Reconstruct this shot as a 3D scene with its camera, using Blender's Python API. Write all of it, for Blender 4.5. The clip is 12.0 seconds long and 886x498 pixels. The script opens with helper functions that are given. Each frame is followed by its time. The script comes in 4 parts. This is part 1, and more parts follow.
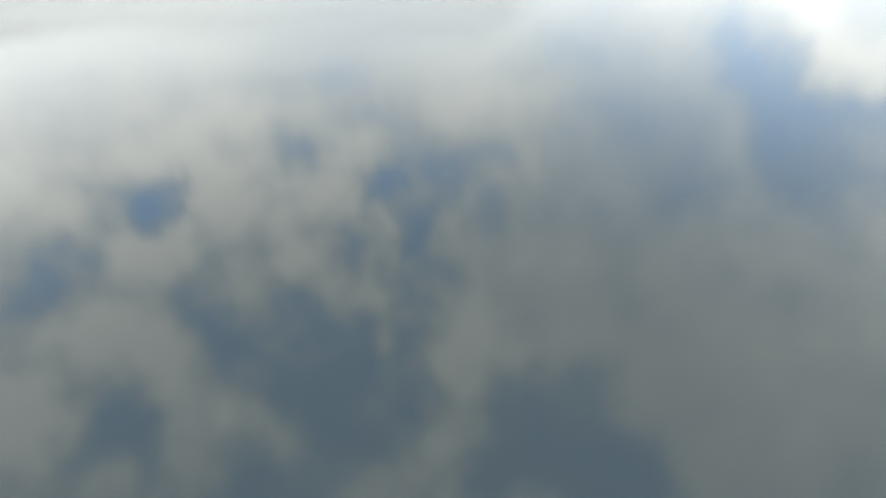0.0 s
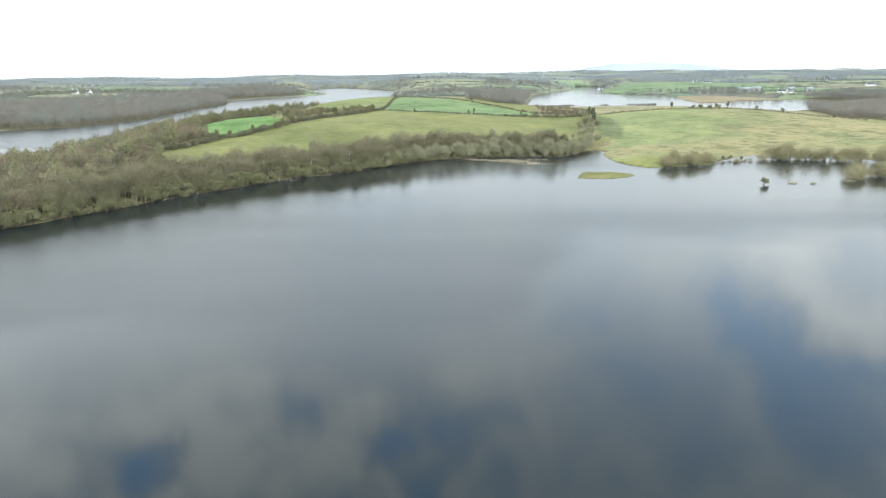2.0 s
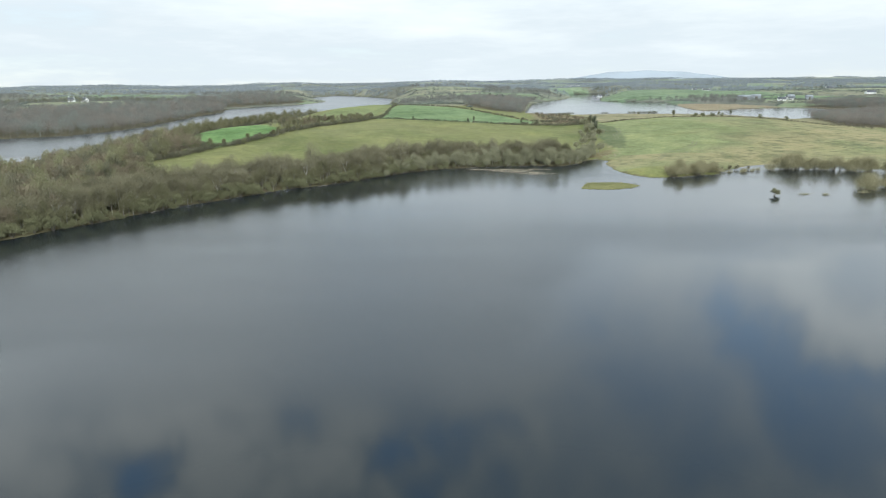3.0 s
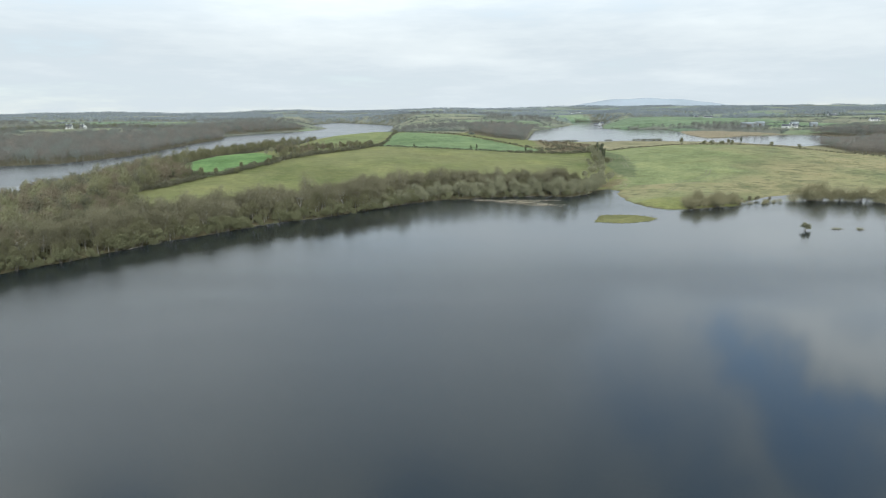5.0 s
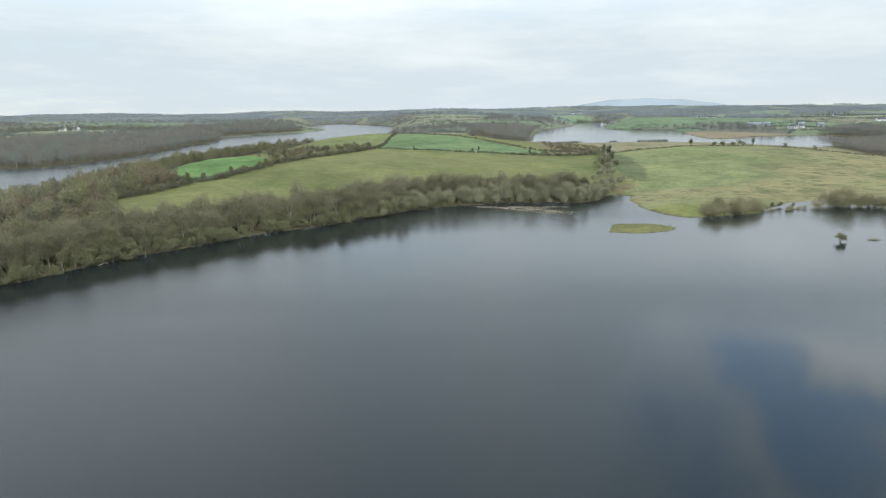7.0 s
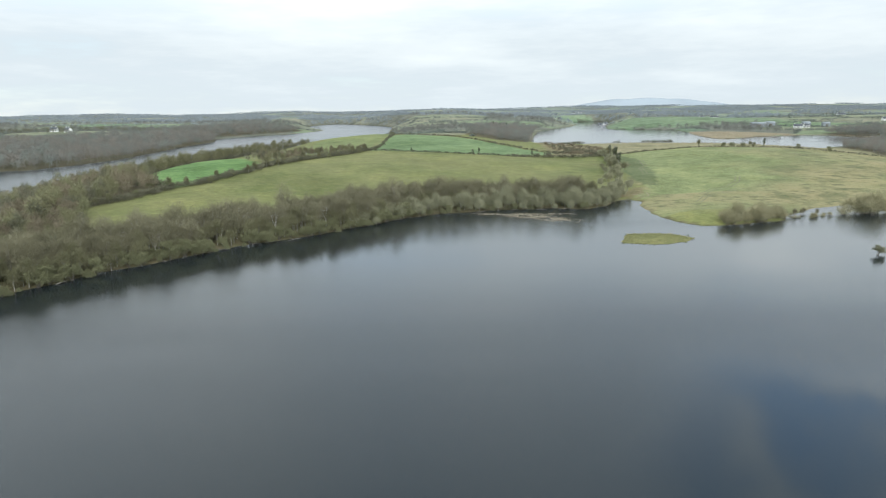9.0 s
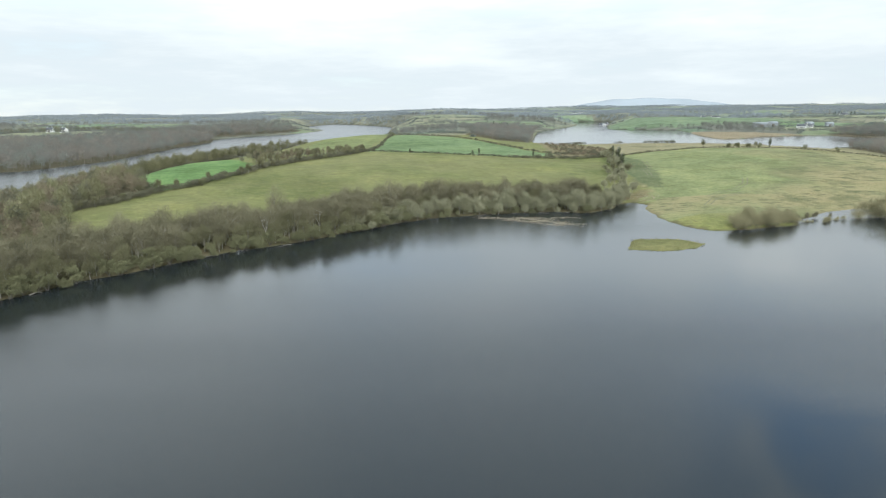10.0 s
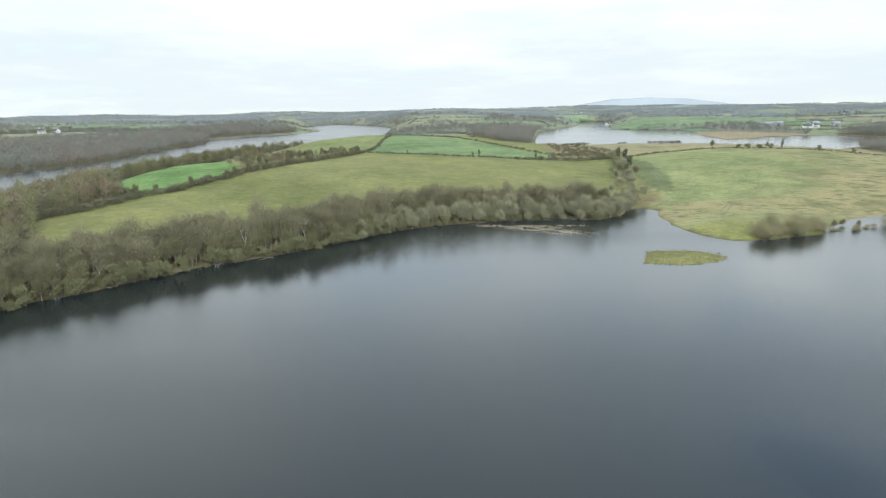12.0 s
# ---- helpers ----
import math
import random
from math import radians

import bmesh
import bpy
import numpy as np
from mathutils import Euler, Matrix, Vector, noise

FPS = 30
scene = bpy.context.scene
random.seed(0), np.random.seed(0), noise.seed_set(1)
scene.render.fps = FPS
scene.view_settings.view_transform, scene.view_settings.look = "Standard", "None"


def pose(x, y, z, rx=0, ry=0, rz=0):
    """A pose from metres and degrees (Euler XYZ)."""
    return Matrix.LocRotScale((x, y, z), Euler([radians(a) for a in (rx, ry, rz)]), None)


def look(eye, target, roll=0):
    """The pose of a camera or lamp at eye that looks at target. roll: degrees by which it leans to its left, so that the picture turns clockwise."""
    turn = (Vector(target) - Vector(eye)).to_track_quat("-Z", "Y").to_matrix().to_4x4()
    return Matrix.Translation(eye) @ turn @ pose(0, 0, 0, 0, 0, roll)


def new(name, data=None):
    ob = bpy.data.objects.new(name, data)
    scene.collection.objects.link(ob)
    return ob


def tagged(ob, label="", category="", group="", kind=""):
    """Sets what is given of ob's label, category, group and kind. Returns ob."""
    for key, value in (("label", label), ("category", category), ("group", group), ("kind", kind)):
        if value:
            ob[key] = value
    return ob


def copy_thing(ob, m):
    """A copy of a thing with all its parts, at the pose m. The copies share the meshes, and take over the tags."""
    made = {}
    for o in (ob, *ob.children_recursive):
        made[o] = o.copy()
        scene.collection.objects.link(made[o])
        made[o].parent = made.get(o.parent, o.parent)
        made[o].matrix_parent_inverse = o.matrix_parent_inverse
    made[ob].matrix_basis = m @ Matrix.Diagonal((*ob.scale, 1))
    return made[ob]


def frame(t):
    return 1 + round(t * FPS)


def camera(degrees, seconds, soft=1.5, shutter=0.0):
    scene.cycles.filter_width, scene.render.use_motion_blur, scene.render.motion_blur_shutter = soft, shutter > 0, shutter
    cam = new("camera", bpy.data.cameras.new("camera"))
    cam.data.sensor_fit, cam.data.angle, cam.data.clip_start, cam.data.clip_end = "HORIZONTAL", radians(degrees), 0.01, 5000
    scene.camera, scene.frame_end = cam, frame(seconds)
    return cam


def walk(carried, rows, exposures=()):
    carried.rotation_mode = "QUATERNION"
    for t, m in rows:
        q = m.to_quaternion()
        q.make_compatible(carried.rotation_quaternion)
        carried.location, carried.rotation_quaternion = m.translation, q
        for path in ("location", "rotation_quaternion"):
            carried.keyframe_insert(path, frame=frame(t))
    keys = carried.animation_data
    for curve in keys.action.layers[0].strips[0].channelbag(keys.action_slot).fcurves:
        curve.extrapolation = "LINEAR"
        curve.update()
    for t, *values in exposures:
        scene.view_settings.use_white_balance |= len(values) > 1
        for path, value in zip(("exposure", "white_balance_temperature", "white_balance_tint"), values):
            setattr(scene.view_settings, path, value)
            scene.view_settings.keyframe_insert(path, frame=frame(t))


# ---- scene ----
cam = camera(69.1, 12.0, soft=1.05)
PATH = [
    (0, (-0.183, -93.685, 37.252), (-0.171, -92.112, 36.017), -0.4),
    (0.5, (-0.199, -90.705, 37.244), (-0.204, -88.997, 36.205), -0.4),
    (1, (-0.198, -87.76, 37.235), (-0.201, -85.959, 36.365), -0.4),
    (1.3, (-0.187, -86.029, 37.229), (-0.199, -84.175, 36.478), -0.6),
    (1.5, (-0.196, -84.815, 37.222), (-0.2, -82.931, 36.551), -0.4),
    (2, (-0.295, -81.481, 37.138), (-0.297, -79.551, 36.612), -0.5),
    (2.5, (-0.39, -77.665, 37.102), (-0.39, -75.735, 36.577), -0.5),
    (3, (-0.544, -73.565, 37.09), (-0.542, -71.63, 36.586), -0.5),
    (3.5, (-0.782, -69.448, 37.066), (-0.779, -67.5, 36.613), -0.5),
    (5.5, (-1.488, -52.878, 36.816), (-1.489, -50.923, 36.391), -0.5),
    (6, (-1.593, -48.675, 36.814), (-1.594, -46.72, 36.39), -0.6),
    (6.5, (-1.647, -44.43, 36.847), (-1.648, -42.476, 36.423), -0.6),
    (7, (-1.615, -40.194, 36.885), (-1.616, -38.239, 36.461), -0.6),
    (9, (-0.929, -23.345, 36.933), (-0.93, -21.391, 36.509), -0.7),
    (9.5, (-0.661, -19.078, 36.92), (-0.663, -17.123, 36.497), -0.7),
    (10, (-0.302, -14.85, 36.896), (-0.304, -12.895, 36.472), -0.7),
    (10.5, (0.035, -10.633, 36.856), (0.032, -8.679, 36.432), -0.7),
    (11, (0.326, -6.517, 36.799), (0.323, -4.563, 36.376), -0.8),
    (11.5, (0.553, -2.393, 36.767), (0.549, -0.438, 36.344), -0.8),
    (12, (0.849, 1.616, 36.745), (0.845, 3.571, 36.321), -0.8),
]
walk(cam, [(t, look(eye, to, lean)) for t, eye, to, lean in PATH],
     exposures=[(0.0, 1.47, 6450, 9), (0.5, 1.13, 6350, 8), (1.0, 0.93, 6200, 8), (1.5, 0.67, 6000, 7), (2.0, 0.4, 5950, 7), (2.6, 0.14, 5900, 7), (3.3, -0.2, 5850, 7), (4.2, -0.26, 5850, 7),
                (7.0, -0.26, 5850, 7), (9.5, -0.11, 5900, 7), (12.0, 0.0, 5950, 7)])

# ---- world and sun ----
SUN_EL, SUN_AZ = 29.0, 162.0        # degrees; azimuth clockwise from +y
world = bpy.data.worlds.new("sky")
scene.world = world
world.use_nodes = True
wt = world.node_tree
wt.nodes.clear()


def nd(tree, kind, **kw):
    n = tree.nodes.new(kind)
    for k, v in kw.items():
        if k == "op":
            n.operation = v
        elif k == "blend":
            n.blend_type = v
        else:
            n.inputs[int(k[1:])].default_value = v
    return n


def ramp(tree, stops):
    n = tree.nodes.new("ShaderNodeValToRGB")
    e = n.color_ramp.elements
    while len(e) < len(stops):
        e.new(0.5)
    for el, (p, c) in zip(e, stops):
        el.position = p
        el.color = (c, c, c, 1) if isinstance(c, (int, float)) else (*c, 1)
    return n


def mixc(tree, fac, a, b, blend="MIX"):
    n = tree.nodes.new("ShaderNodeMix")
    n.data_type, n.blend_type = "RGBA", blend
    for i, v in ((0, fac), (6, a), (7, b)):
        if isinstance(v, bpy.types.NodeSocket):
            tree.links.new(v, n.inputs[i])
        elif i == 0:
            n.inputs[0].default_value = v
        else:
            n.inputs[i].default_value = (*v, 1)
    return n.outputs[2]


def math_node(tree, op, a, b=0.0, clamp=False):
    n = tree.nodes.new("ShaderNodeMath")
    n.operation, n.use_clamp = op, clamp
    for i, v in enumerate((a, b)):
        if isinstance(v, bpy.types.NodeSocket):
            tree.links.new(v, n.inputs[i])
        else:
            n.inputs[i].default_value = v
    return n.outputs[0]


sky = nd(wt, "ShaderNodeTexSky")
sky.sky_type, sky.sun_disc = "NISHITA", False
sky.sun_elevation, sky.sun_rotation = radians(SUN_EL), radians(SUN_AZ)
sky.air_density, sky.dust_density, sky.ozone_density = 1.2, 0.2, 3.0
way = nd(wt, "ShaderNodeTexCoord").outputs["Generated"]
sep = nd(wt, "ShaderNodeSeparateXYZ")
wt.links.new(way, sep.inputs[0])
up = math_node(wt, "MAXIMUM", sep.outputs[2], 0.0)


def way_noise(scale, detail, rough, stretch=(1, 1, 1)):
    m = nd(wt, "ShaderNodeMapping")
    m.inputs[3].default_value = stretch
    wt.links.new(way, m.inputs[0])
    n = nd(wt, "ShaderNodeTexNoise")
    n.inputs["Scale"].default_value, n.inputs["Detail"].default_value, n.inputs["Roughness"].default_value = scale, detail, rough
    wt.links.new(m.outputs[0], n.inputs[0])
    return n


def between(value, lo, hi, a, b):
    n = nd(wt, "ShaderNodeMapRange")
    n.interpolation_type = "SMOOTHSTEP"
    wt.links.new(value, n.inputs[0])
    for i, v in enumerate((lo, hi, a, b)):
        n.inputs[i + 1].default_value = v
    return n.outputs[0]


# ragged edges: the direction is shaken a few degrees before the cloud shapes are placed
shift = nd(wt, "ShaderNodeVectorMath", op="MULTIPLY_ADD")
wt.links.new(way_noise(7.0, 6, 0.62).outputs["Color"], shift.inputs[0])
shift.inputs[1].default_value, shift.inputs[2].default_value = (0.24, 0.24, 0.24), (-0.12, -0.12, -0.12)
swerve = nd(wt, "ShaderNodeVectorMath", op="ADD")
wt.links.new(way, swerve.inputs[0])
wt.links.new(shift.outputs[0], swerve.inputs[1])
bent = nd(wt, "ShaderNodeVectorMath", op="NORMALIZE")
wt.links.new(swerve.outputs[0], bent.inputs[0])


def toward(az, el, spread, weight):
    """The weight in the direction given, falling to 0 at spread degrees from it."""
    d = (math.sin(radians(az)) * math.cos(radians(el)), math.cos(radians(az)) * math.cos(radians(el)), math.sin(radians(el)))
    n = nd(wt, "ShaderNodeVectorMath", op="DOT_PRODUCT")
    wt.links.new(bent.outputs[0], n.inputs[0])
    n.inputs[1].default_value = d
    return between(n.outputs["Value"], math.cos(radians(spread)), 1.0, 0.0, weight)


# breaks in the cloud sheet and thick bright heads: azimuth, elevation, half-width in degrees, weight
GAPS_WEST = [(-18, 46, 8, 0.3), (-11, 50, 9, 0.3), (-4, 48, 6, 0.24), (-15, 44, 5, 0.26), (-23, 41, 5, 0.36), (-5, 34, 4, 0.32), (-5, 31, 3, 0.14), (-27, 31, 3, 0.36),
             (-32, 29, 3.6, 0.26), (-30, 31, 2.6, 0.16), (-12, 25, 6, 0.09), (-8, 25, 5, 0.08), (-25, 54, 7, 0.34), (-39, 44, 6, 0.32), (-42, 41, 4, 0.2), (-39, 48, 6, 0.24),
             (-37, 33, 4, 0.16), (-43, 35, 5, 0.16), (5, 31, 3.5, 0.12), (-33, 22, 6, 0.07), (-4, 41, 5, 0.18), (-12, 57, 8, 0.2)]
GAPS_EAST = [(18, 54, 9, 0.4), (25, 56, 7, 0.26), (10, 55, 6, 0.22), (9, 21, 5, 0.08), (27, 19, 5.5, 0.13), (29, 21, 6, 0.15), (35, 24, 7, 0.13), (38, 26, 8, 0.09),
             (37, 28, 9, 0.05), (16, 26, 9, 0.03), (31, 30, 12, 0.09), (4, 35, 9, 0.13), (20, 22, 7, 0.06), (18, 31, 9, 0.09)]
HEADS = [(28, 15, 6, 0.05), (35, 18, 4, 0.1), (40, 23, 4, 0.1), (-22, 28, 6, 0.16), (-38, 30, 8, 0.16), (-32, 33, 6, 0.16), (-16, 40, 5, 0.2),
         (-9, 43, 4, 0.16), (-46, 41, 5, 0.16), (-37, 41, 5, 0.16), (-33, 47, 5, 0.2), (4, 48, 7, 0.12), (4, 41, 6, 0.08), (45, 46, 12, 0.08), (-41, 39, 5, 0.16),
         (29, 15, 5, 0.12), (41, 35, 14, 0.08), (34, 19, 4, 0.08), (-29, 36, 30, 0.06)]


def heap(spots):
    out = toward(*spots[0])
    for spot in spots[1:]:
        out = math_node(wt, "ADD", out, toward(*spot))
    return out


billow = math_node(wt, "MULTIPLY", math_node(wt, "SUBTRACT", way_noise(3.2, 5, 0.5).outputs[0], 0.5), between(up, 0.12, 0.35, 0.1, 0.6))
streaks = math_node(wt, "MULTIPLY", math_node(wt, "SUBTRACT", way_noise(1.6, 6, 0.62, (1, 1, 6)).outputs[0], 0.5), between(up, 0.16, 0.34, 0.8, 0.0))
puffs = math_node(wt, "MULTIPLY", math_node(wt, "SUBTRACT", way_noise(10.0, 6, 0.55).outputs[0], 0.5), between(up, 0.34, 0.56, 0.0, 2.0))
puffs = math_node(wt, "MULTIPLY", puffs, between(sep.outputs[0], -0.1, 0.2, 1.0, 0.25))
thick = math_node(wt, "ADD", math_node(wt, "ADD", billow, 0.635), math_node(wt, "ADD", streaks, puffs))
thick = math_node(wt, "SUBTRACT", thick, math_node(wt, "MINIMUM", math_node(wt, "ADD", heap(GAPS_WEST), heap(GAPS_EAST)), 0.64))
thick = math_node(wt, "ADD", thick, math_node(wt, "MINIMUM", heap(HEADS), 0.26))
cov = ramp(wt, [(0.06, 0.06), (0.68, 1.0)])
cov.color_ramp.interpolation = "EASE"
wt.links.new(thick, cov.inputs[0])
shade = ramp(wt, [(0.40, (6.9, 7.5, 7.9)), (0.64, (9.15, 9.5, 9.4)), (0.90, (12.8, 12.7, 11.8))])
wt.links.new(thick, shade.inputs[0])
# an overcast sky grows brighter towards the zenith
grow = nd(wt, "ShaderNodeMapRange")
wt.links.new(up, grow.inputs[0])
grow.interpolation_type = "SMOOTHSTEP"
for i, v in enumerate((0.08, 0.30, 0.86, 1.6)):
    grow.inputs[i + 1].default_value = v
fade = nd(wt, "ShaderNodeMapRange")
fade.interpolation_type = "SMOOTHSTEP"
wt.links.new(up, fade.inputs[0])
for i, v in enumerate((0.33, 0.68, 1.0, 0.71)):
    fade.inputs[i + 1].default_value = v
cloud = mixc(wt, 1.0, shade.outputs[0], math_node(wt, "MULTIPLY", grow.outputs[0], fade.outputs[0]), "MULTIPLY")
clear = mixc(wt, 1.0, sky.outputs[0], (3.4, 3.4, 3.35), "MULTIPLY")
skycol = mixc(wt, cov.outputs[0], clear, cloud)
bg = nd(wt, "ShaderNodeBackground")
bg.inputs[1].default_value = 0.11
wt.links.new(skycol, bg.inputs[0])
wt.links.new(bg.outputs[0], nd(wt, "ShaderNodeOutputWorld").inputs[0])

sun = new("sun", bpy.data.lights.new("sun", "SUN"))
sun.data.energy, sun.data.angle, sun.data.color = 2.8, radians(16), (1.0, 0.96, 0.90)
sd_ = Vector((math.sin(radians(SUN_AZ)) * math.cos(radians(SUN_EL)), math.cos(radians(SUN_AZ)) * math.cos(radians(SUN_EL)), math.sin(radians(SUN_EL))))
sun.matrix_world = look(sd_ * 500, (0, 0, 0))


# ---- materials ----
def material(name):
    m = bpy.data.materials.new(name)
    m.use_nodes = True
    t = m.node_tree
    return m, t, t.nodes["Principled BSDF"]


def noise_tex(t, scale, detail=4, rough=0.55, stretch=(1, 1, 1), coord="Object"):
    tc = t.nodes.new("ShaderNodeTexCoord")
    mp = t.nodes.new("ShaderNodeMapping")
    mp.inputs[3].default_value = stretch
    n = t.nodes.new("ShaderNodeTexNoise")
    n.inputs["Scale"].default_value, n.inputs["Detail"].default_value, n.inputs["Roughness"].default_value = scale, detail, rough
    t.links.new(tc.outputs[coord], mp.inputs[0])
    t.links.new(mp.outputs[0], n.inputs[0])
    return n.outputs[0]


def bump(t, b, height, strength, dist):
    n = t.nodes.new("ShaderNodeBump")
    n.inputs["Strength"].default_value, n.inputs["Distance"].default_value = strength, dist
    t.links.new(height, n.inputs["Height"])
    t.links.new(n.outputs[0], b.inputs["Normal"])


def ground_material():
    m, t, b = material("grassland")
    at = t.nodes.new("ShaderNodeAttribute")
    at.attribute_name = "field_colour"
    big, mid, fine = noise_tex(t, 0.018, 5, 0.6), noise_tex(t, 0.07, 6, 0.65), noise_tex(t, 1.3, 4, 0.7)
    rough = t.nodes.new("ShaderNodeAttribute")
    rough.attribute_name = "rushes"
    r1 = ramp(t, [(0.3, (0.72, 0.74, 0.66)), (0.5, (1, 1, 1)), (0.72, (1.28, 1.2, 1.12))])
    t.links.new(big, r1.inputs[0])
    r2 = ramp(t, [(0.32, (0.68, 0.7, 0.62)), (0.5, (1, 1, 1)), (0.7, (1.3, 1.22, 1.2))])
    t.links.new(mid, r2.inputs[0])
    r3 = ramp(t, [(0.3, (0.7, 0.72, 0.66)), (0.7, (1.3, 1.26, 1.2))])
    t.links.new(fine, r3.inputs[0])
    c = mixc(t, 1.0, at.outputs[0], r1.outputs[0], "MULTIPLY")
    c = mixc(t, 0.9, c, r2.outputs[0], "MULTIPLY")
    c = mixc(t, 0.8, c, r3.outputs[0], "MULTIPLY")
    r4 = ramp(t, [(0.38, (0.74, 0.78, 0.72)), (0.55, (1, 1, 1)), (0.72, (1.22, 1.16, 1.12))])
    t.links.new(noise_tex(t, 0.38, 6, 0.7), r4.inputs[0])
    c = mixc(t, 0.85, c, r4.outputs[0], "MULTIPLY")
    # dead rushes and tawny grass in the wet pasture
    dry = ramp(t, [(0.37, 0.0), (0.60, 0.95)])
    t.links.new(noise_tex(t, 0.022, 9, 0.66, (1, 0.9, 1)), dry.inputs[0])
    f = math_node(t, "MULTIPLY", math_node(t, "ADD", math_node(t, "MULTIPLY", dry.outputs[0], 0.75), 0.22), rough.outputs["Fac"], True)
    c = mixc(t, f, c, (0.325, 0.275, 0.142))
    dark = ramp(t, [(0.51, 0.0), (0.64, 0.65)])
    t.links.new(noise_tex(t, 0.06, 9, 0.70, (0.8, 0.7, 1)), dark.inputs[0])
    f2 = math_node(t, "MULTIPLY", dark.outputs[0], rough.outputs["Fac"], True)
    c = mixc(t, f2, c, (0.098, 0.115, 0.05))
    wisp = ramp(t, [(0.51, 0.0), (0.63, 0.75)])
    t.links.new(noise_tex(t, 0.22, 8, 0.7, (0.7, 1, 1)), wisp.inputs[0])
    c = mixc(t, math_node(t, "MULTIPLY", wisp.outputs[0], rough.outputs["Fac"], True), c, (0.11, 0.12, 0.058))
    t.links.new(c, b.inputs["Base Color"])
    b.inputs["Roughness"].default_value = 0.95
    b.inputs["Specular IOR Level"].default_value = 0.15
    bump(t, b, fine, 0.7, 0.5)
    return m


def plant_material(name, low, high, rough=0.85):
    """Leaves and twigs: colour between low and high, by plant and by piece."""
    m, t, b = material(name)
    at = t.nodes.new("ShaderNodeAttribute")
    at.attribute_name = "tone"
    ob = t.nodes.new("ShaderNodeObjectInfo")
    geo = t.nodes.new("ShaderNodeNewGeometry")
    f = math_node(t, "ADD", math_node(t, "MULTIPLY", at.outputs["Fac"], 0.5), math_node(t, "MULTIPLY", ob.outputs["Random"], 0.35))
    f = math_node(t, "ADD", f, math_node(t, "MULTIPLY", geo.outputs["Random Per Island"], 0.3), True)
    t.links.new(mixc(t, f, low, high), b.inputs["Base Color"])
    b.inputs["Roughness"].default_value = rough
    b.inputs["Specular IOR Level"].default_value = 0.2
    return m


def bark_material(name, low, high):
    m, t, b = material(name)
    r = ramp(t, [(0.35, low), (0.65, high)])
    n = noise_tex(t, 3.0, 5, 0.65, (1, 1, 0.3))
    t.links.new(n, r.inputs[0])
    t.links.new(r.outputs[0], b.inputs["Base Color"])
    b.inputs["Roughness"].default_value = 0.9
    bump(t, b, n, 0.6, 0.05)
    return m


def plain_material(name, col, rough=0.8, var=0.25, scale=0.8):
    m, t, b = material(name)
    r = ramp(t, [(0.3, tuple(c * (1 - var) for c in col)), (0.7, tuple(min(1, c * (1 + var)) for c in col))])
    n = noise_tex(t, scale, 5, 0.6)
    t.links.new(n, r.inputs[0])
    t.links.new(r.outputs[0], b.inputs["Base Color"])
    b.inputs["Roughness"].default_value = rough
    bump(t, b, n, 0.3, 0.05)
    return m


def water_material():
    m, t, b = material("lake_water")
    b.inputs["Base Color"].default_value = (0.016, 0.021, 0.022, 1)
    b.inputs["IOR"].default_value = 1.333
    # wind-ruffled stretches: ripples too fine to be told apart are roughness
    wind = t.nodes.new("ShaderNodeAttribute")
    wind.attribute_name = "ruffle"
    r = ramp(t, [(0.35, 0.85), (0.65, 1.1)])
    t.links.new(noise_tex(t, 0.02, 5, 0.6, (0.4, 1.6, 1)), r.inputs[0])
    gust = math_node(t, "MULTIPLY", wind.outputs["Fac"], r.outputs[0])
    t.links.new(math_node(t, "ADD", gust, 0.035), b.inputs["Roughness"])
    n = t.nodes.new("ShaderNodeBump")
    n.inputs["Distance"].default_value = 0.03
    t.links.new(math_node(t, "ADD", math_node(t, "MULTIPLY", gust, 2.6), 0.02, True), n.inputs["Strength"])
    t.links.new(noise_tex(t, 11.0, 2, 0.5, (1, 1.5, 1)), n.inputs["Height"])
    t.links.new(n.outputs[0], b.inputs["Normal"])
    return m


GRASS = ground_material()
WATER = water_material()
BARK = bark_material("grey_bark", (0.14, 0.125, 0.10), (0.40, 0.37, 0.31))
PALESTEM = bark_material("pale_stem", (0.24, 0.22, 0.175), (0.50, 0.47, 0.40))
DARKBARK = bark_material("dark_bark", (0.05, 0.045, 0.035), (0.15, 0.135, 0.105))
DUSKTWIG = plant_material("brown_twigs", (0.108, 0.090, 0.060), (0.226, 0.190, 0.126))
SCRUBTWIG = plant_material("scrub_twigs", (0.205, 0.19, 0.105), (0.385, 0.35, 0.21))
TWIG = plant_material("bare_twigs", (0.112, 0.105, 0.062), (0.252, 0.232, 0.144))
BUD = plant_material("budding_twigs", (0.101, 0.098, 0.052), (0.218, 0.208, 0.114))
WILLOW = plant_material("willow_leaf", (0.108, 0.110, 0.056), (0.240, 0.238, 0.128))
CATKIN = plant_material("willow_twigs", (0.172, 0.17, 0.102), (0.352, 0.342, 0.218))
IVY = plant_material("ivy_leaf", (0.05, 0.06, 0.034), (0.125, 0.135, 0.075), 0.6)
# far hedge leaf: lighter and greyer than the near hedge, to paint in haze
HAZYHEDGE = plant_material("hazy_far_hedge", (0.12, 0.14, 0.118), (0.235, 0.25, 0.215))
HEDGE = plant_material("hedge_leaf", (0.075, 0.078, 0.048), (0.178, 0.168, 0.112))
# far grey and brown twigs, lightened to carry some haze
HAZYWOOD = plant_material("hazy_far_wood", (0.13, 0.13, 0.113), (0.215, 0.212, 0.186))
HAZYBROWN = plant_material("hazy_brown_wood", (0.145, 0.13, 0.108), (0.25, 0.226, 0.19))
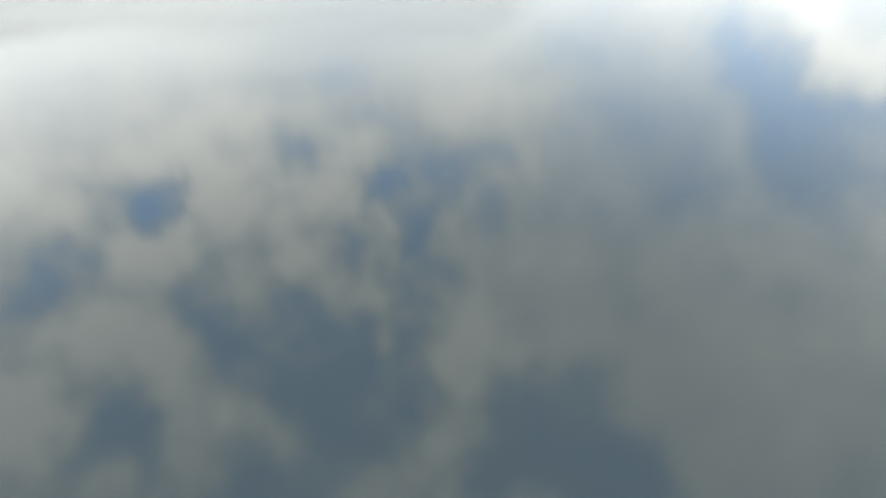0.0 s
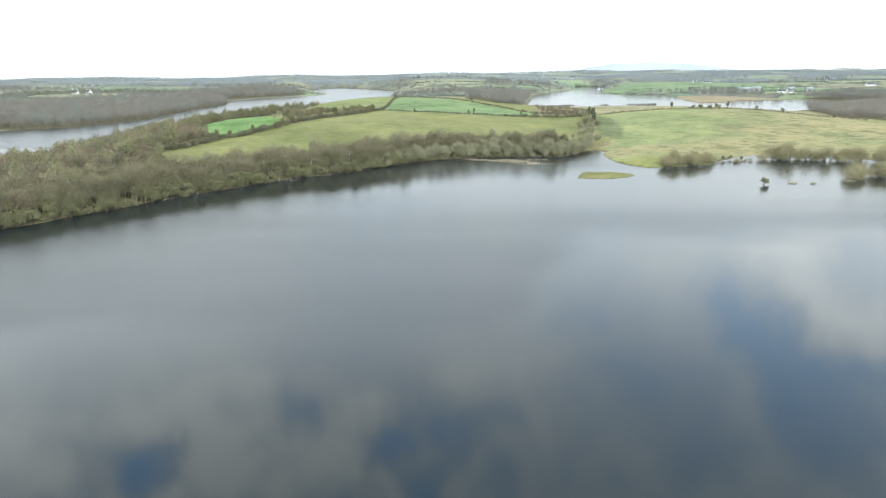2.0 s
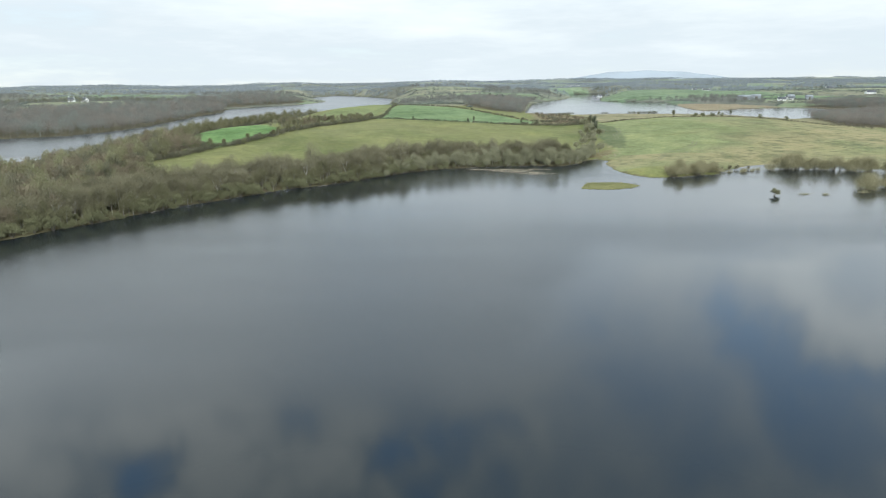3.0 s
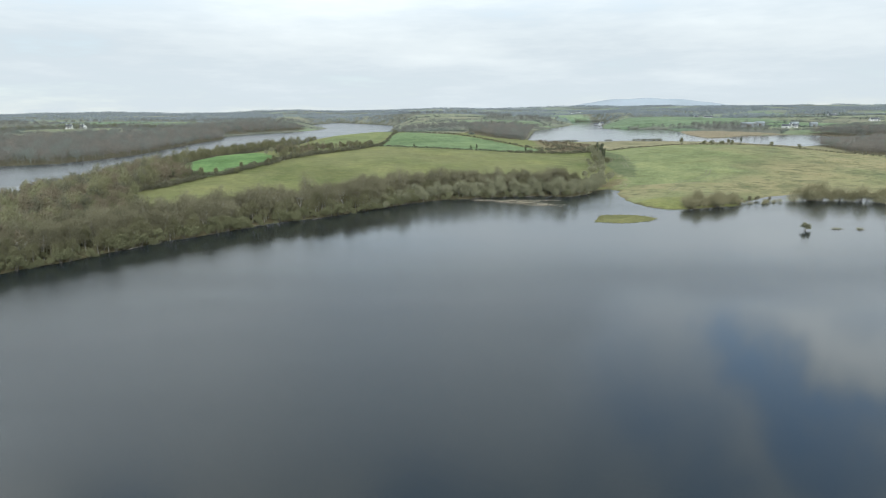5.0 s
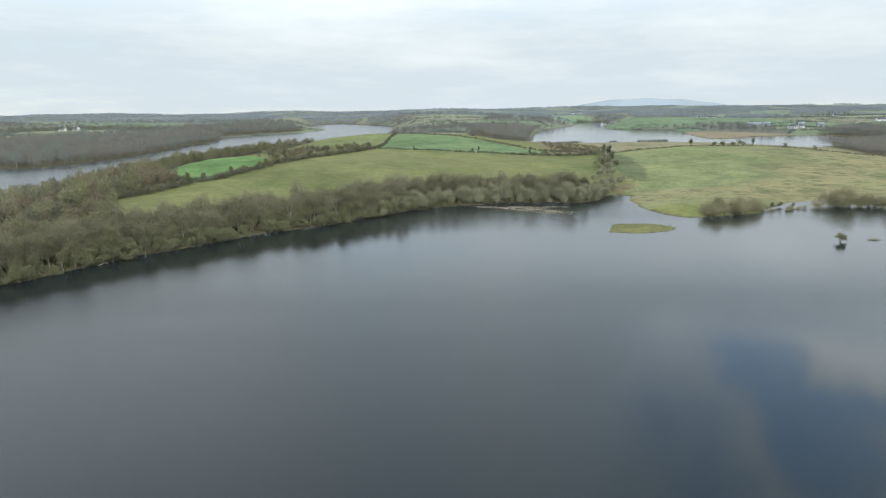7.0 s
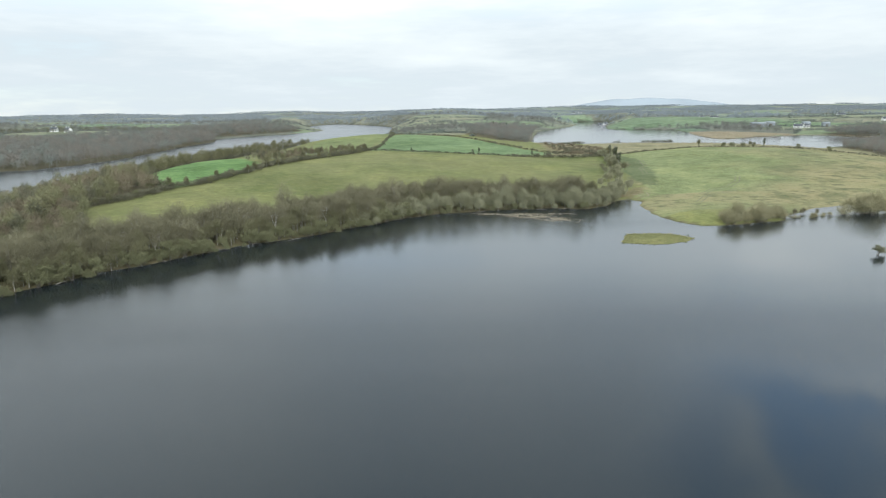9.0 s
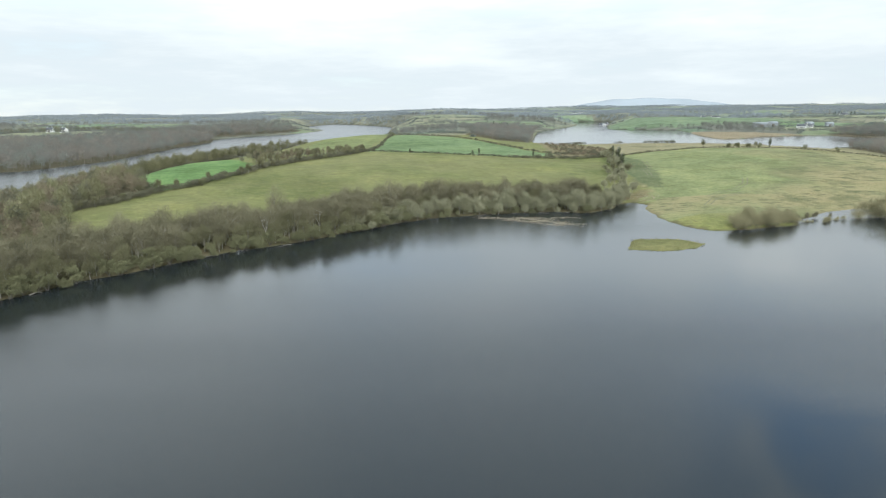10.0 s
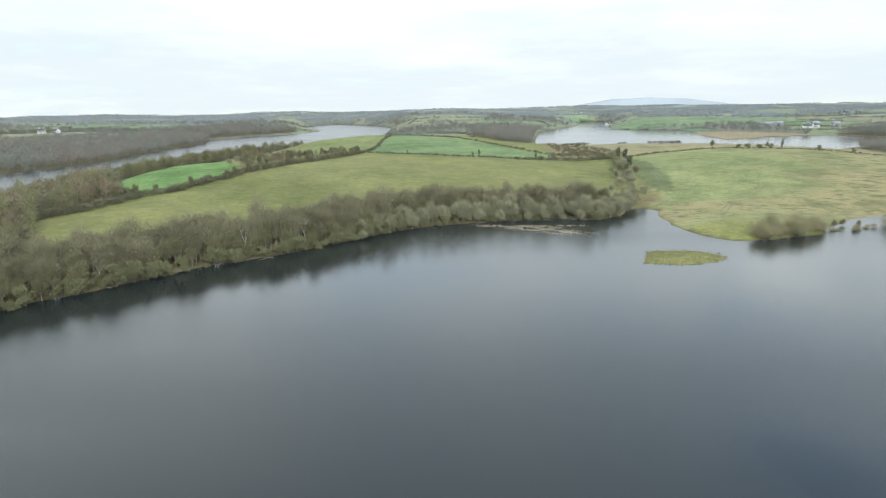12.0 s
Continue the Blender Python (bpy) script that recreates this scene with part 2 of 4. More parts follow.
# plants near the skyline: the blue-grey of aerial haze is in their colour
PALEHAZE = plant_material("pale_haze_wood", (0.205, 0.228, 0.238), (0.305, 0.333, 0.345))
CONIFER = plant_material("conifer", (0.015, 0.03, 0.02), (0.045, 0.065, 0.04))
REED = plant_material("dead_reed", (0.27, 0.225, 0.15), (0.44, 0.385, 0.28))
RENDER_WHITE = plain_material("white_render", (0.78, 0.77, 0.74), 0.8, 0.06)
SLATE = plain_material("slate_roof", (0.09, 0.095, 0.105), 0.6, 0.25)
TIN = plain_material("grey_tin", (0.26, 0.28, 0.29), 0.45, 0.12)
GLASS_DARK = plain_material("dark_glazing", (0.02, 0.025, 0.03), 0.1, 0.1)
TIMBER = plain_material("grey_timber", (0.13, 0.115, 0.095), 0.85, 0.25)
# moorland seen through miles of air: the haze is part of this colour
HAZYHILL = plain_material("hazed_moor", (0.36, 0.395, 0.42), 0.95, 0.08, 0.004)


# ---- mesh helpers ----
def mesh_data(name, V, F, mats, tone=None, fmat=None, smooth=False):
    V, F = np.asarray(V, np.float32), np.asarray(F, np.int32)
    k = F.shape[1]
    me = bpy.data.meshes.new(name)
    me.vertices.add(len(V))
    me.vertices.foreach_set("co", V.ravel())
    me.loops.add(F.size)
    me.loops.foreach_set("vertex_index", F.ravel())
    me.polygons.add(len(F))
    me.polygons.foreach_set("loop_start", np.arange(0, F.size, k, dtype=np.int32))
    for m in (mats if isinstance(mats, (list, tuple)) else [mats]):
        me.materials.append(m)
    if fmat is not None:
        me.polygons.foreach_set("material_index", np.asarray(fmat, np.int32))
    if smooth:
        me.polygons.foreach_set("use_smooth", np.ones(len(F), bool))
    if tone is not None:
        a = me.attributes.new("tone", "FLOAT", "POINT")
        a.data.foreach_set("value", np.asarray(tone, np.float32))
    me.update(calc_edges=True)
    me.validate()
    return me


def part(name, geo, mat, parent, label="", tone=None):
    """One mesh object under a thing or a part; geo is a bmesh, a mesh or (vertices, faces)."""
    if isinstance(geo, bmesh.types.BMesh):
        me = bpy.data.meshes.new(name)
        geo.to_mesh(me)
        geo.free()
        me.materials.append(mat)
    elif isinstance(geo, bpy.types.Mesh):
        me = geo
    else:
        me = mesh_data(name, geo[0], geo[1], mat, tone)
    ob = new(name, me)
    ob.parent = parent
    if label:
        tagged(ob, label)
    return ob


def merge(pieces):
    V, F, n = [], [], 0
    for v, f in pieces:
        V.append(np.asarray(v, float))
        F.append(np.asarray(f, int) + n)
        n += len(v)
    return np.concatenate(V), np.concatenate(F)


def tube(points, radii, sides=5):
    """A tapered tube of triangles along the points."""
    P = np.asarray(points, float)
    n = len(P)
    T = np.gradient(P, axis=0)
    T /= np.linalg.norm(T, axis=1)[:, None] + 1e-9
    ref = np.array([1.0, 0, 0]) if abs(T[0][0]) < 0.8 else np.array([0, 1.0, 0])
    U = np.cross(T, ref)
    U /= np.linalg.norm(U, axis=1)[:, None]
    W = np.cross(T, U)
    a = np.linspace(0, 2 * math.pi, sides, endpoint=False)
    R = np.asarray(radii, float)
    V = (P[:, None] + R[:, None, None] * (np.cos(a)[None, :, None] * U[:, None] + np.sin(a)[None, :, None] * W[:, None])).reshape(-1, 3)
    F = []
    for i in range(n - 1):
        for j in range(sides):
            k = (j + 1) % sides
            p, q, r, s = i * sides + j, i * sides + k, (i + 1) * sides + k, (i + 1) * sides + j
            F += [(p, q, r), (p, r, s)]
    return V, np.array(F)


def unit(v):
    return v / (np.linalg.norm(v, axis=-1, keepdims=True) + 1e-9)


def slivers(g, start, way_, length, width):
    """One narrow triangle from each start along its way."""
    n = len(start)
    d = unit(way_)
    side = unit(np.cross(d, g.normal(size=(n, 3))))
    w = np.broadcast_to(np.asarray(width, float).reshape(-1, 1), (n, 1))
    ln = np.broadcast_to(np.asarray(length, float).reshape(-1, 1), (n, 1))
    V = np.stack([start - side * w / 2, start + side * w / 2, start + d * ln], 1).reshape(-1, 3)
    return V, np.arange(3 * n).reshape(-1, 3)


def dome_points(g, n, lo=-0.35):
    """Directions spread over a ball's upper part."""
    d = unit(g.normal(size=(n * 3, 3)))
    return d[d[:, 2] > lo][:n]


def bare_tree(g, h, spread, clusters=100, twigs=22, tw=0.05, shell=0.3, rise=0.37):
    """A leafless broadleaf tree: (trunk and limbs), (twigs)."""
    lean = g.normal(size=2) * 0.04 * h
    top = 0.72 * h
    zs = np.linspace(-0.3, top, 7)
    trunk_p = np.stack([lean[0] * (zs / top) ** 2 + g.normal(size=7) * 0.05, lean[1] * (zs / top) ** 2 + g.normal(size=7) * 0.05, zs], 1)
    r0 = 0.018 * h + 0.03
    wood = [tube(trunk_p, np.linspace(r0, r0 * 0.3, 7), 6)]
    mid = np.array([lean[0], lean[1], 0.62 * h])
    dirs = dome_points(g, clusters, -0.7)
    clusters = len(dirs)
    cen = mid + dirs * np.array([spread, spread, rise * h]) * g.uniform(shell, 0.98, (clusters, 1))
    for i, c in enumerate(cen):
        if i % 4 == 0:
            z0 = g.uniform(0.25, 0.62) * h
            base = np.array([np.interp(z0, zs, trunk_p[:, 0]), np.interp(z0, zs, trunk_p[:, 1]), z0])
            bend = (base + c) / 2 + np.array([0, 0, -0.04 * h]) + g.normal(size=3) * 0.2
            wood.append(tube([base, bend, c], [r0 * 0.32, r0 * 0.2, 0.02], 3))
    c = np.repeat(cen, twigs, 0)
    n = len(c)
    start = c + g.normal(size=(n, 3)) * 0.2 * spread * (1.15 - 0.6 * shell)
    way_ = unit(start - mid) * 0.6 + np.array([0, 0, 0.2]) + g.normal(size=(n, 3)) * 0.75
    return merge(wood), slivers(g, start, way_, g.uniform(0.5, 1.35, n), tw * g.uniform(0.6, 1.3, n))


def pale_tree(g, h):
    """An open tree whose pale forked limbs show through thin twigs."""
    wood, ends = [], []
    fork = g.uniform(0.28, 0.4) * h
    wood.append(tube([(0, 0, -0.3), (g.normal() * 0.1, g.normal() * 0.1, fork * 0.5), (0, 0, fork)], [0.19, 0.16, 0.14], 6))
    for i in range(4):
        a = i * 1.57 + g.uniform(-0.5, 0.5)
        e = np.array([math.cos(a) * h * g.uniform(0.12, 0.24), math.sin(a) * h * g.uniform(0.12, 0.24), h * g.uniform(0.78, 0.95)])
        mid = e * np.array([0.55, 0.55, 0.66])
        wood.append(tube([(0, 0, fork - 0.1), mid, e], [0.11, 0.08, 0.02], 5))
        for k in range(3):
            b = mid + (e - mid) * g.uniform(0, 0.6)
            q = b + np.array([g.normal() * 1.1, g.normal() * 1.1, g.uniform(0.7, 1.7)])
            wood.append(tube([b, (b + q) / 2 - [0, 0, 0.15], q], [0.055, 0.04, 0.015], 4))
            ends += [q, (b + q) / 2]
        ends.append(e)
    c = np.repeat(np.array(ends), 32, 0)
    n = len(c)
    start = c + g.normal(size=(n, 3)) * 0.5
    return merge(wood), slivers(g, start, g.normal(size=(n, 3)) + [0, 0, 0.5], g.uniform(0.5, 1.2, n), 0.045 * g.uniform(0.6, 1.3, n))


def leafy_tree(g, h, spread, lumps=14, leaves=110, size=0.30, low=0.12, slim=1.0, inner=0.55, outer=1.08):
    """A rounded shrub or small tree of several overlapping heads of leaves."""
    wood = []
    heads = []
    for i in range(lumps):
        a, r = g.uniform(0, 2 * math.pi), spread * math.sqrt(g.uniform(0, 1)) * 0.8
        z = h * (low + (0.80 - low) * g.uniform(0.25, 1.0) * (1 - 0.45 * (r / spread) ** 2))
        heads.append((r * math.cos(a), r * math.sin(a), z))
        if i < 6:
            wood.append(tube([(g.normal() * 0.15, g.normal() * 0.15, -0.4), (r * math.cos(a) * 0.4, r * math.sin(a) * 0.4, z * 0.5), heads[-1]], [0.09, 0.06, 0.02], 4))
    cen = np.repeat(np.array(heads), leaves, 0)
    n = len(cen)
    d = unit(g.normal(size=(n, 3)))
    d[:, 2] = np.where(d[:, 2] < -0.3, -d[:, 2], d[:, 2])
    rad = 0.36 * spread * g.uniform(inner, outer, (n, 1))
    p = cen + d * rad * np.array([1, 1, min(1.2, 0.6 * h / spread)])
    p[:, 2] = np.maximum(p[:, 2], 0.05)
    way_ = d * 0.7 + g.normal(size=(n, 3)) * 0.7 + np.array([0, 0, 0.3])
    return merge(wood), slivers(g, p, way_, size / math.sqrt(slim) * g.uniform(0.8, 1.9, n), size * slim * g.uniform(0.5, 1.1, n))


def ivy_tree(g, h):
    """A tree choked by ivy: a dark ragged column on a thin trunk."""
    trunk_p = [(0, 0, -0.3), (g.normal() * 0.2, g.normal() * 0.2, h * 0.5), (g.normal() * 0.4, g.normal() * 0.4, h)]
    wood = [tube(trunk_p, [0.24, 0.17, 0.05], 6)]
    for i in range(7):
        a, z = g.uniform(0, 6.28), h * g.uniform(0.4, 0.85)
        e = np.array([math.cos(a) * g.uniform(0.8, 1.9), math.sin(a) * g.uniform(0.8, 1.9), z + g.uniform(0.6, 1.9)])
        wood.append(tube([(0, 0, z), e * [0.5, 0.5, 1] - [0, 0, 0.3], e], [0.07, 0.05, 0.02], 3))
    heads = [(0.0, 0.0, h * f, 0.55 + 0.35 * math.sin(f * 3)) for f in (0.15, 0.3, 0.45, 0.58, 0.7, 0.82)]
    for i in range(5):
        a, f = g.uniform(0, 6.28), g.uniform(0.45, 0.9)
        heads.append((math.cos(a) * g.uniform(0.5, 1.3), math.sin(a) * g.uniform(0.5, 1.3), h * f, g.uniform(0.4, 0.75)))
    H = np.repeat(np.array(heads), 75, 0)
    n = len(H)
    d = unit(g.normal(size=(n, 3)))
    p = H[:, :3] + d * H[:, 3:] * g.uniform(0.5, 1.25, (n, 1)) * np.array([1, 1, 1.2])
    p[:, 2] = np.maximum(p[:, 2], 0.1)
    return merge(wood), slivers(g, p, d + g.normal(size=(n, 3)) * 0.6, g.uniform(0.25, 0.6, n), g.uniform(0.16, 0.32, n))


def rough_tree(g, h, spread, n, size, trunk=True, slim=1.0):
    """A distant tree or bush in few triangles."""
    d = dome_points(g, n, -0.92)
    n = len(d)
    p = np.array([0, 0, h * (0.58 if trunk else 0.40)]) + d * np.array([spread, spread, h * 0.40]) * g.uniform(0.35, 0.95, (n, 1))
    p[:, 2] = np.maximum(p[:, 2], 0.05)
    leaf = slivers(g, p, d * 0.6 + g.normal(size=(n, 3)) * 0.6 + np.array([0, 0, 0.4]), size * g.uniform(0.7, 1.6, n), size * slim * g.uniform(0.25, 0.6, n))
    if not trunk:
        return leaf
    return merge([leaf, tube([(0, 0, -0.5), (0, 0, h * 0.6)], [0.018 * h, 0.008 * h], 3)])


def scatter(name, templates, pos, size, mat, label, category, kind="stuff", parent=None):
    """Many plants joined in one mesh: a template at each place, turned and scaled."""
    g = np.random.default_rng(len(pos) + 11)
    Vs, Fs, Ts, Ms, n = [], [], [], [], 0
    for i, p in enumerate(pos):
        v, f, *split = templates[g.integers(len(templates))]
        Ms += split
        a, s = g.uniform(0, 6.283), size * g.uniform(0.72, 1.25)
        c, q = math.cos(a) * s, math.sin(a) * s
        R = np.array([[c, q, 0], [-q, c, 0], [0, 0, s * g.uniform(0.85, 1.15)]])
        Vs.append(v @ R + p)
        Fs.append(f + n)
        Ts.append(np.full(len(v), g.uniform()))
        n += len(v)
    me = mesh_data(name, np.concatenate(Vs), np.concatenate(Fs), mat, np.concatenate(Ts), np.concatenate(Ms) if Ms else None)
    ob = new(name, me)
    if parent:
        ob.parent = parent
        return ob
    return tagged(ob, label, category, kind=kind)


# ---- plan: waters, hills, fields ----
LAKE_MAIN = [(-190, -420), (-190, -60), (-150, 0), (-128, 45), (-113, 77), (-105, 88), (-96, 101), (-86, 118), (-75, 132), (-63, 147),
             (-54, 158), (-41, 167), (-29, 181), (-14, 199), (3, 209), (22, 214), (41, 216), (52, 214), (62, 222), (66, 231), (74, 237),
             (78, 233), (74, 217), (73, 202), (75, 188), (77, 180), (82, 175), (92, 177), (110, 184), (125, 200), (135, 210), (150, 214),
             (172, 208), (186, 190), (176, 160), (168, 148), (185, 132), (260, 60), (300, -50), (300, -420)]
LAKE_LEFT = [(-420, 300), (-330, 370), (-309, 396), (-279, 415), (-270, 455), (-264, 500), (-274, 600), (-285, 706), (-288, 800),
             (-315, 880), (-300, 950), (-255, 1042), (-233, 1150), (-228, 1250), (-310, 1420), (-330, 1600), (-295, 1800), (-200, 1650),
             (-110, 1432), (-88, 1030), (-112, 735), (-132, 613), (-158, 582), (-181, 486), (-186, 413), (-185, 348), (-184, 305),
             (-178, 264), (-177, 222), (-172, 192), (-205, 130), (-330, 0), (-600, -100), (-700, 50), (-500, 250)]
LAKE_RIGHT = [(93, 625), (155, 648), (197, 658), (264, 642), (300, 614), (330, 540), (355, 561), (444, 633), (484, 707), (470, 790),
              (455, 795), (380, 770), (345, 735), (316, 722), (325, 800), (350, 900), (373, 1030), (285, 1105), (330, 1300), (430, 1650),
              (413, 1730), (344, 1700), (296, 1417), (247, 1261), (155, 1041), (102, 727)]


def signed_distance(poly, x, y):
    """Metres from the outline, negative inside it."""
    d2 = np.full(x.shape, 1e12)
    inside = np.zeros(x.shape, bool)
    n = len(poly)
    for i in range(n):
        (ax, ay), (bx, by) = poly[i], poly[(i + 1) % n]
        ex, ey = bx - ax, by - ay
        t = np.clip(((x - ax) * ex + (y - ay) * ey) / (ex * ex + ey * ey), 0, 1)
        d2 = np.minimum(d2, (x - ax - t * ex) ** 2 + (y - ay - t * ey) ** 2)
        if ay != by:
            inside ^= ((ay > y) != (by > y)) & (x < ex * (y - ay) / ey + ax)
    d = np.sqrt(d2)
    return np.where(inside, -d, d)


def wander(x, y, s, k):
    """A smooth wobble for outlines and rises."""
    return (np.sin(x / s + 1.3 * k) * np.cos(y / (s * 0.83) + 2.1 * k) + 0.5 * np.sin((x + y) / (s * 0.47) + k) + 0.35 * np.cos((x - 1.7 * y) / (s * 0.29) + 3 * k)) / 1.85


def to_water(x, y):
    wob = 1.6 * wander(x, y, 9, 1.0)
    return np.minimum(np.minimum(signed_distance(LAKE_MAIN, x, y), signed_distance(LAKE_LEFT, x, y)), signed_distance(LAKE_RIGHT, x, y)) + wob


# low rounded hills: x, y, half-widths, height, turn in degrees
HILLS = [(-40, 350, 75, 75, 8.5, 15), (-128, 278, 40, 60, 6.0, 0), (188, 372, 62, 70, 8.5, 0), (-15, 545, 75, 80, 9.5, 10), (-85, 610, 50, 90, 6, 0),
         (40, 860, 70, 120, 6.5, 0), (430, 1230, 110, 110, 9, 0), (-490, 810, 110, 120, 12, 0), (-420, 560, 80, 130, 2, 0),
         (620, 1050, 160, 120, 2, 0), (-350, 1150, 90, 140, 6, 0), (20, 1250, 110, 130, 7, 0), (420, 3700, 900, 380, 15, 0), (800, 1300, 220, 160, 9, 0)]
far_g = np.random.default_rng(21)
for _ in range(150):
    hy = far_g.uniform(1300, 4700)
    hx = far_g.uniform(-0.85, 0.85) * hy
    HILLS.append((hx, hy, far_g.uniform(90, 220), far_g.uniform(80, 200), far_g.uniform(2.5, 8) + 3 * (hy / 4700) ** 2, far_g.uniform(0, 180)))


def land(x, y):
    """Height of the ground, and the distance to water."""
    d = to_water(x, y)
    z = 0.12 * np.clip(d, 0, 2) + 2.4 * (1 - np.exp(-np.clip(d - 1, 0, None) / 30))
    rise = np.clip(d / 50, 0, 1) ** 1.3
    for hx, hy, sx, sy, hh, turn in HILLS:
        c, s = math.cos(radians(turn)), math.sin(radians(turn))
        u, v = (x - hx) * c + (y - hy) * s, -(x - hx) * s + (y - hy) * c
        z = z + rise * hh * np.exp(-0.5 * ((u / sx) ** 2 + (v / sy) ** 2))
    # the country rises towards the skyline, more to the right
    far = np.clip((y - 1500) / 3200, 0, 1)
    z = z + rise * far * (3 + 24 * np.clip(0.55 + x / 3000, 0, 1.0))
    z = z + rise * 0.5 * wander(x, y, 22, 0.4)
    return np.where(d > 0, z, np.clip(0.16 * d, -2.5, 0)), d


def inside(poly, x, y):
    return signed_distance(poly, x, y) < 0


WOOD_LEFT = [(-128, 45), (-113, 79), (-105, 92), (-96, 108), (-108, 122), (-126, 180), (-124, 196), (-109, 225), (-124, 238), (-156, 262), (-162, 314),
             (-165, 335), (-182, 340), (-181, 305), (-175, 264), (-174, 222), (-169, 192), (-203, 128), (-240, 80), (-180, 10), (-150, 2)]
SHORE_ROW = [(-182, 345), (-183, 413), (-178, 486), (-155, 580), (-130, 611), (-122, 600), (-145, 560), (-160, 480), (-163, 400), (-160, 342)]
WOOD_FAR_LEFT = [(-345, 385), (-309, 394), (-278, 414), (-269, 455), (-263, 500), (-273, 600), (-284, 706), (-287, 800), (-314, 880), (-345, 880),
                 (-350, 760), (-385, 670), (-440, 625), (-540, 560), (-500, 420), (-400, 365)]
WOOD_MID = [(62, 655), (92, 650), (98, 727), (150, 1041), (115, 1050), (55, 900), (28, 760)]
WOOD_RIGHT = [(272, 376), (300, 430), (320, 480), (338, 526), (360, 550), (450, 622), (520, 640), (540, 520), (440, 400), (360, 352), (300, 356)]
WOOD_R2 = [(480, 720), (480, 800), (600, 850), (760, 820), (700, 680), (540, 640)]
WOOD_L3 = [(-330, 900), (-310, 960), (-270, 1050), (-250, 1150), (-330, 1150), (-430, 1000)]
SHORE = LAKE_MAIN[3:20]
FIELD_EDGE = [(-124, 196), (-115, 209), (-108, 226), (-99, 238), (-93, 261), (-85, 286), (-76, 314), (-61, 344), (-52, 370), (-47, 382)]


def inland(line, off):
    """The line moved away from the water."""
    a = np.array(line, float)
    t = unit(np.gradient(a, axis=0))
    return a + off * np.column_stack([-t[:, 1], t[:, 0]])


SHORE_STRIP = [tuple(q) for q in inland(SHORE, -1)] + [tuple(q) for q in inland(SHORE, 20)[::-1]]
WOOD_TIP = [(-112, 112), (-128, 176), (-121, 190), (-109, 172), (-97, 140), (-90, 122)]
WOODS = [SHORE_STRIP, WOOD_TIP, WOOD_LEFT, SHORE_ROW, WOOD_FAR_LEFT, WOOD_MID, WOOD_RIGHT, WOOD_R2, WOOD_L3]

FIELDS = [  # outline, colour, share of rushes
    ([(-108, 228), (-100, 240), (-94, 262), (-88, 284), (-99, 312), (-118, 345), (-154, 350), (-158, 300), (-152, 262), (-125, 238)], (0.148, 0.24, 0.085), 0.0),
    ([(-52, 384), (-44, 560), (-12, 600), (34, 520), (80, 400), (40, 380), (0, 382)], (0.172, 0.235, 0.114), 0.0),
    ([(-112, 420), (-98, 640), (-60, 700), (-46, 570), (-56, 390), (-90, 370)], (0.19, 0.222, 0.095), 0.1),
    ([(102, 400), (112, 384), (133, 402), (155, 414), (180, 427), (203, 407), (225, 377), (260, 345), (360, 330), (360, 200), (190, 190), (150, 214),
      (110, 184), (82, 175), (73, 190), (73, 217), (88, 262), (96, 330)], (0.196, 0.222, 0.108), 1.0),
    ([(70, 384), (98, 384), (118, 430), (128, 520), (112, 600), (86, 600), (78, 480)], (0.20, 0.17, 0.10), 0.4),
    # far lakeside green, greyed for haze
    ([(290, 1110), (330, 1280), (420, 1420), (560, 1400), (640, 1200), (560, 1060), (400, 1050)], (0.178, 0.232, 0.145), 0.0),
    ([(112, 390), (155, 420), (180, 434), (208, 410), (232, 382), (280, 346), (330, 420), (340, 530), (300, 610), (264, 640), (197, 655), (130, 640), (128, 520)], (0.265, 0.24, 0.145), 0.25),
    ([(68, 237), (74, 241), (79, 235), (86, 238), (91, 248), (85, 258), (75, 252)], (0.19, 0.16, 0.085), 0.3),
    ([(316, 722), (325, 800), (345, 890), (360, 930), (400, 850), (450, 800), (380, 772), (345, 735)], (0.32, 0.275, 0.19), 0.0),
]
PASTURE = FIELDS[3][0]
# colours of the far fields only, desaturated and lightened for haze
HAZY_FIELD_COLOURS = [(0.17, 0.245, 0.14), (0.21, 0.255, 0.16), (0.235, 0.25, 0.17), (0.165, 0.215, 0.145), (0.235, 0.23, 0.17), (0.19, 0.20, 0.15)]
CELL = 105.0
jit = np.random.default_rng(5)
JX, JY, JC, JW = jit.uniform(0.1, 0.9, (128, 128)), jit.uniform(0.1, 0.9, (128, 128)), jit.integers(0, 6, (128, 128)), jit.uniform(0, 1, (128, 128))


def patchwork(x, y):
    """The field each point lies in (its colour and a chance for it to be wood) and how near it is to the field's edge."""
    c, s = math.cos(0.35), math.sin(0.35)
    u, v = (x * c + y * s) / (CELL * 1.35) + 64, (-x * s + y * c) / CELL + 64
    iu, iv = np.floor(u).astype(int), np.floor(v).astype(int)
    d1, d2 = np.full(x.shape, 1e9), np.full(x.shape, 1e9)
    col, wood = np.zeros(x.shape, int), np.zeros(x.shape)
    for du in (-1, 0, 1):
        for dv in (-1, 0, 1):
            a, b = np.clip(iu + du, 0, 127), np.clip(iv + dv, 0, 127)
            d = np.hypot(a + JX[a, b] - u, b + JY[a, b] - v)
            near = d < d1
            d2 = np.where(near, d1, np.minimum(d2, d))
            col, wood = np.where(near, JC[a, b], col), np.where(near, JW[a, b], wood)
            d1 = np.where(near, d, d1)
    return col, wood, (d2 - d1) * CELL * 0.5


def steps(marks):
    """Grid lines: from mark to mark in even or growing steps (end, first step, growth)."""
    out = [marks[0]]
    for end, st, grow_ in marks[1:]:
        while out[-1] < end:
            out.append(out[-1] + st)
            st *= grow_
    return np.array(out)


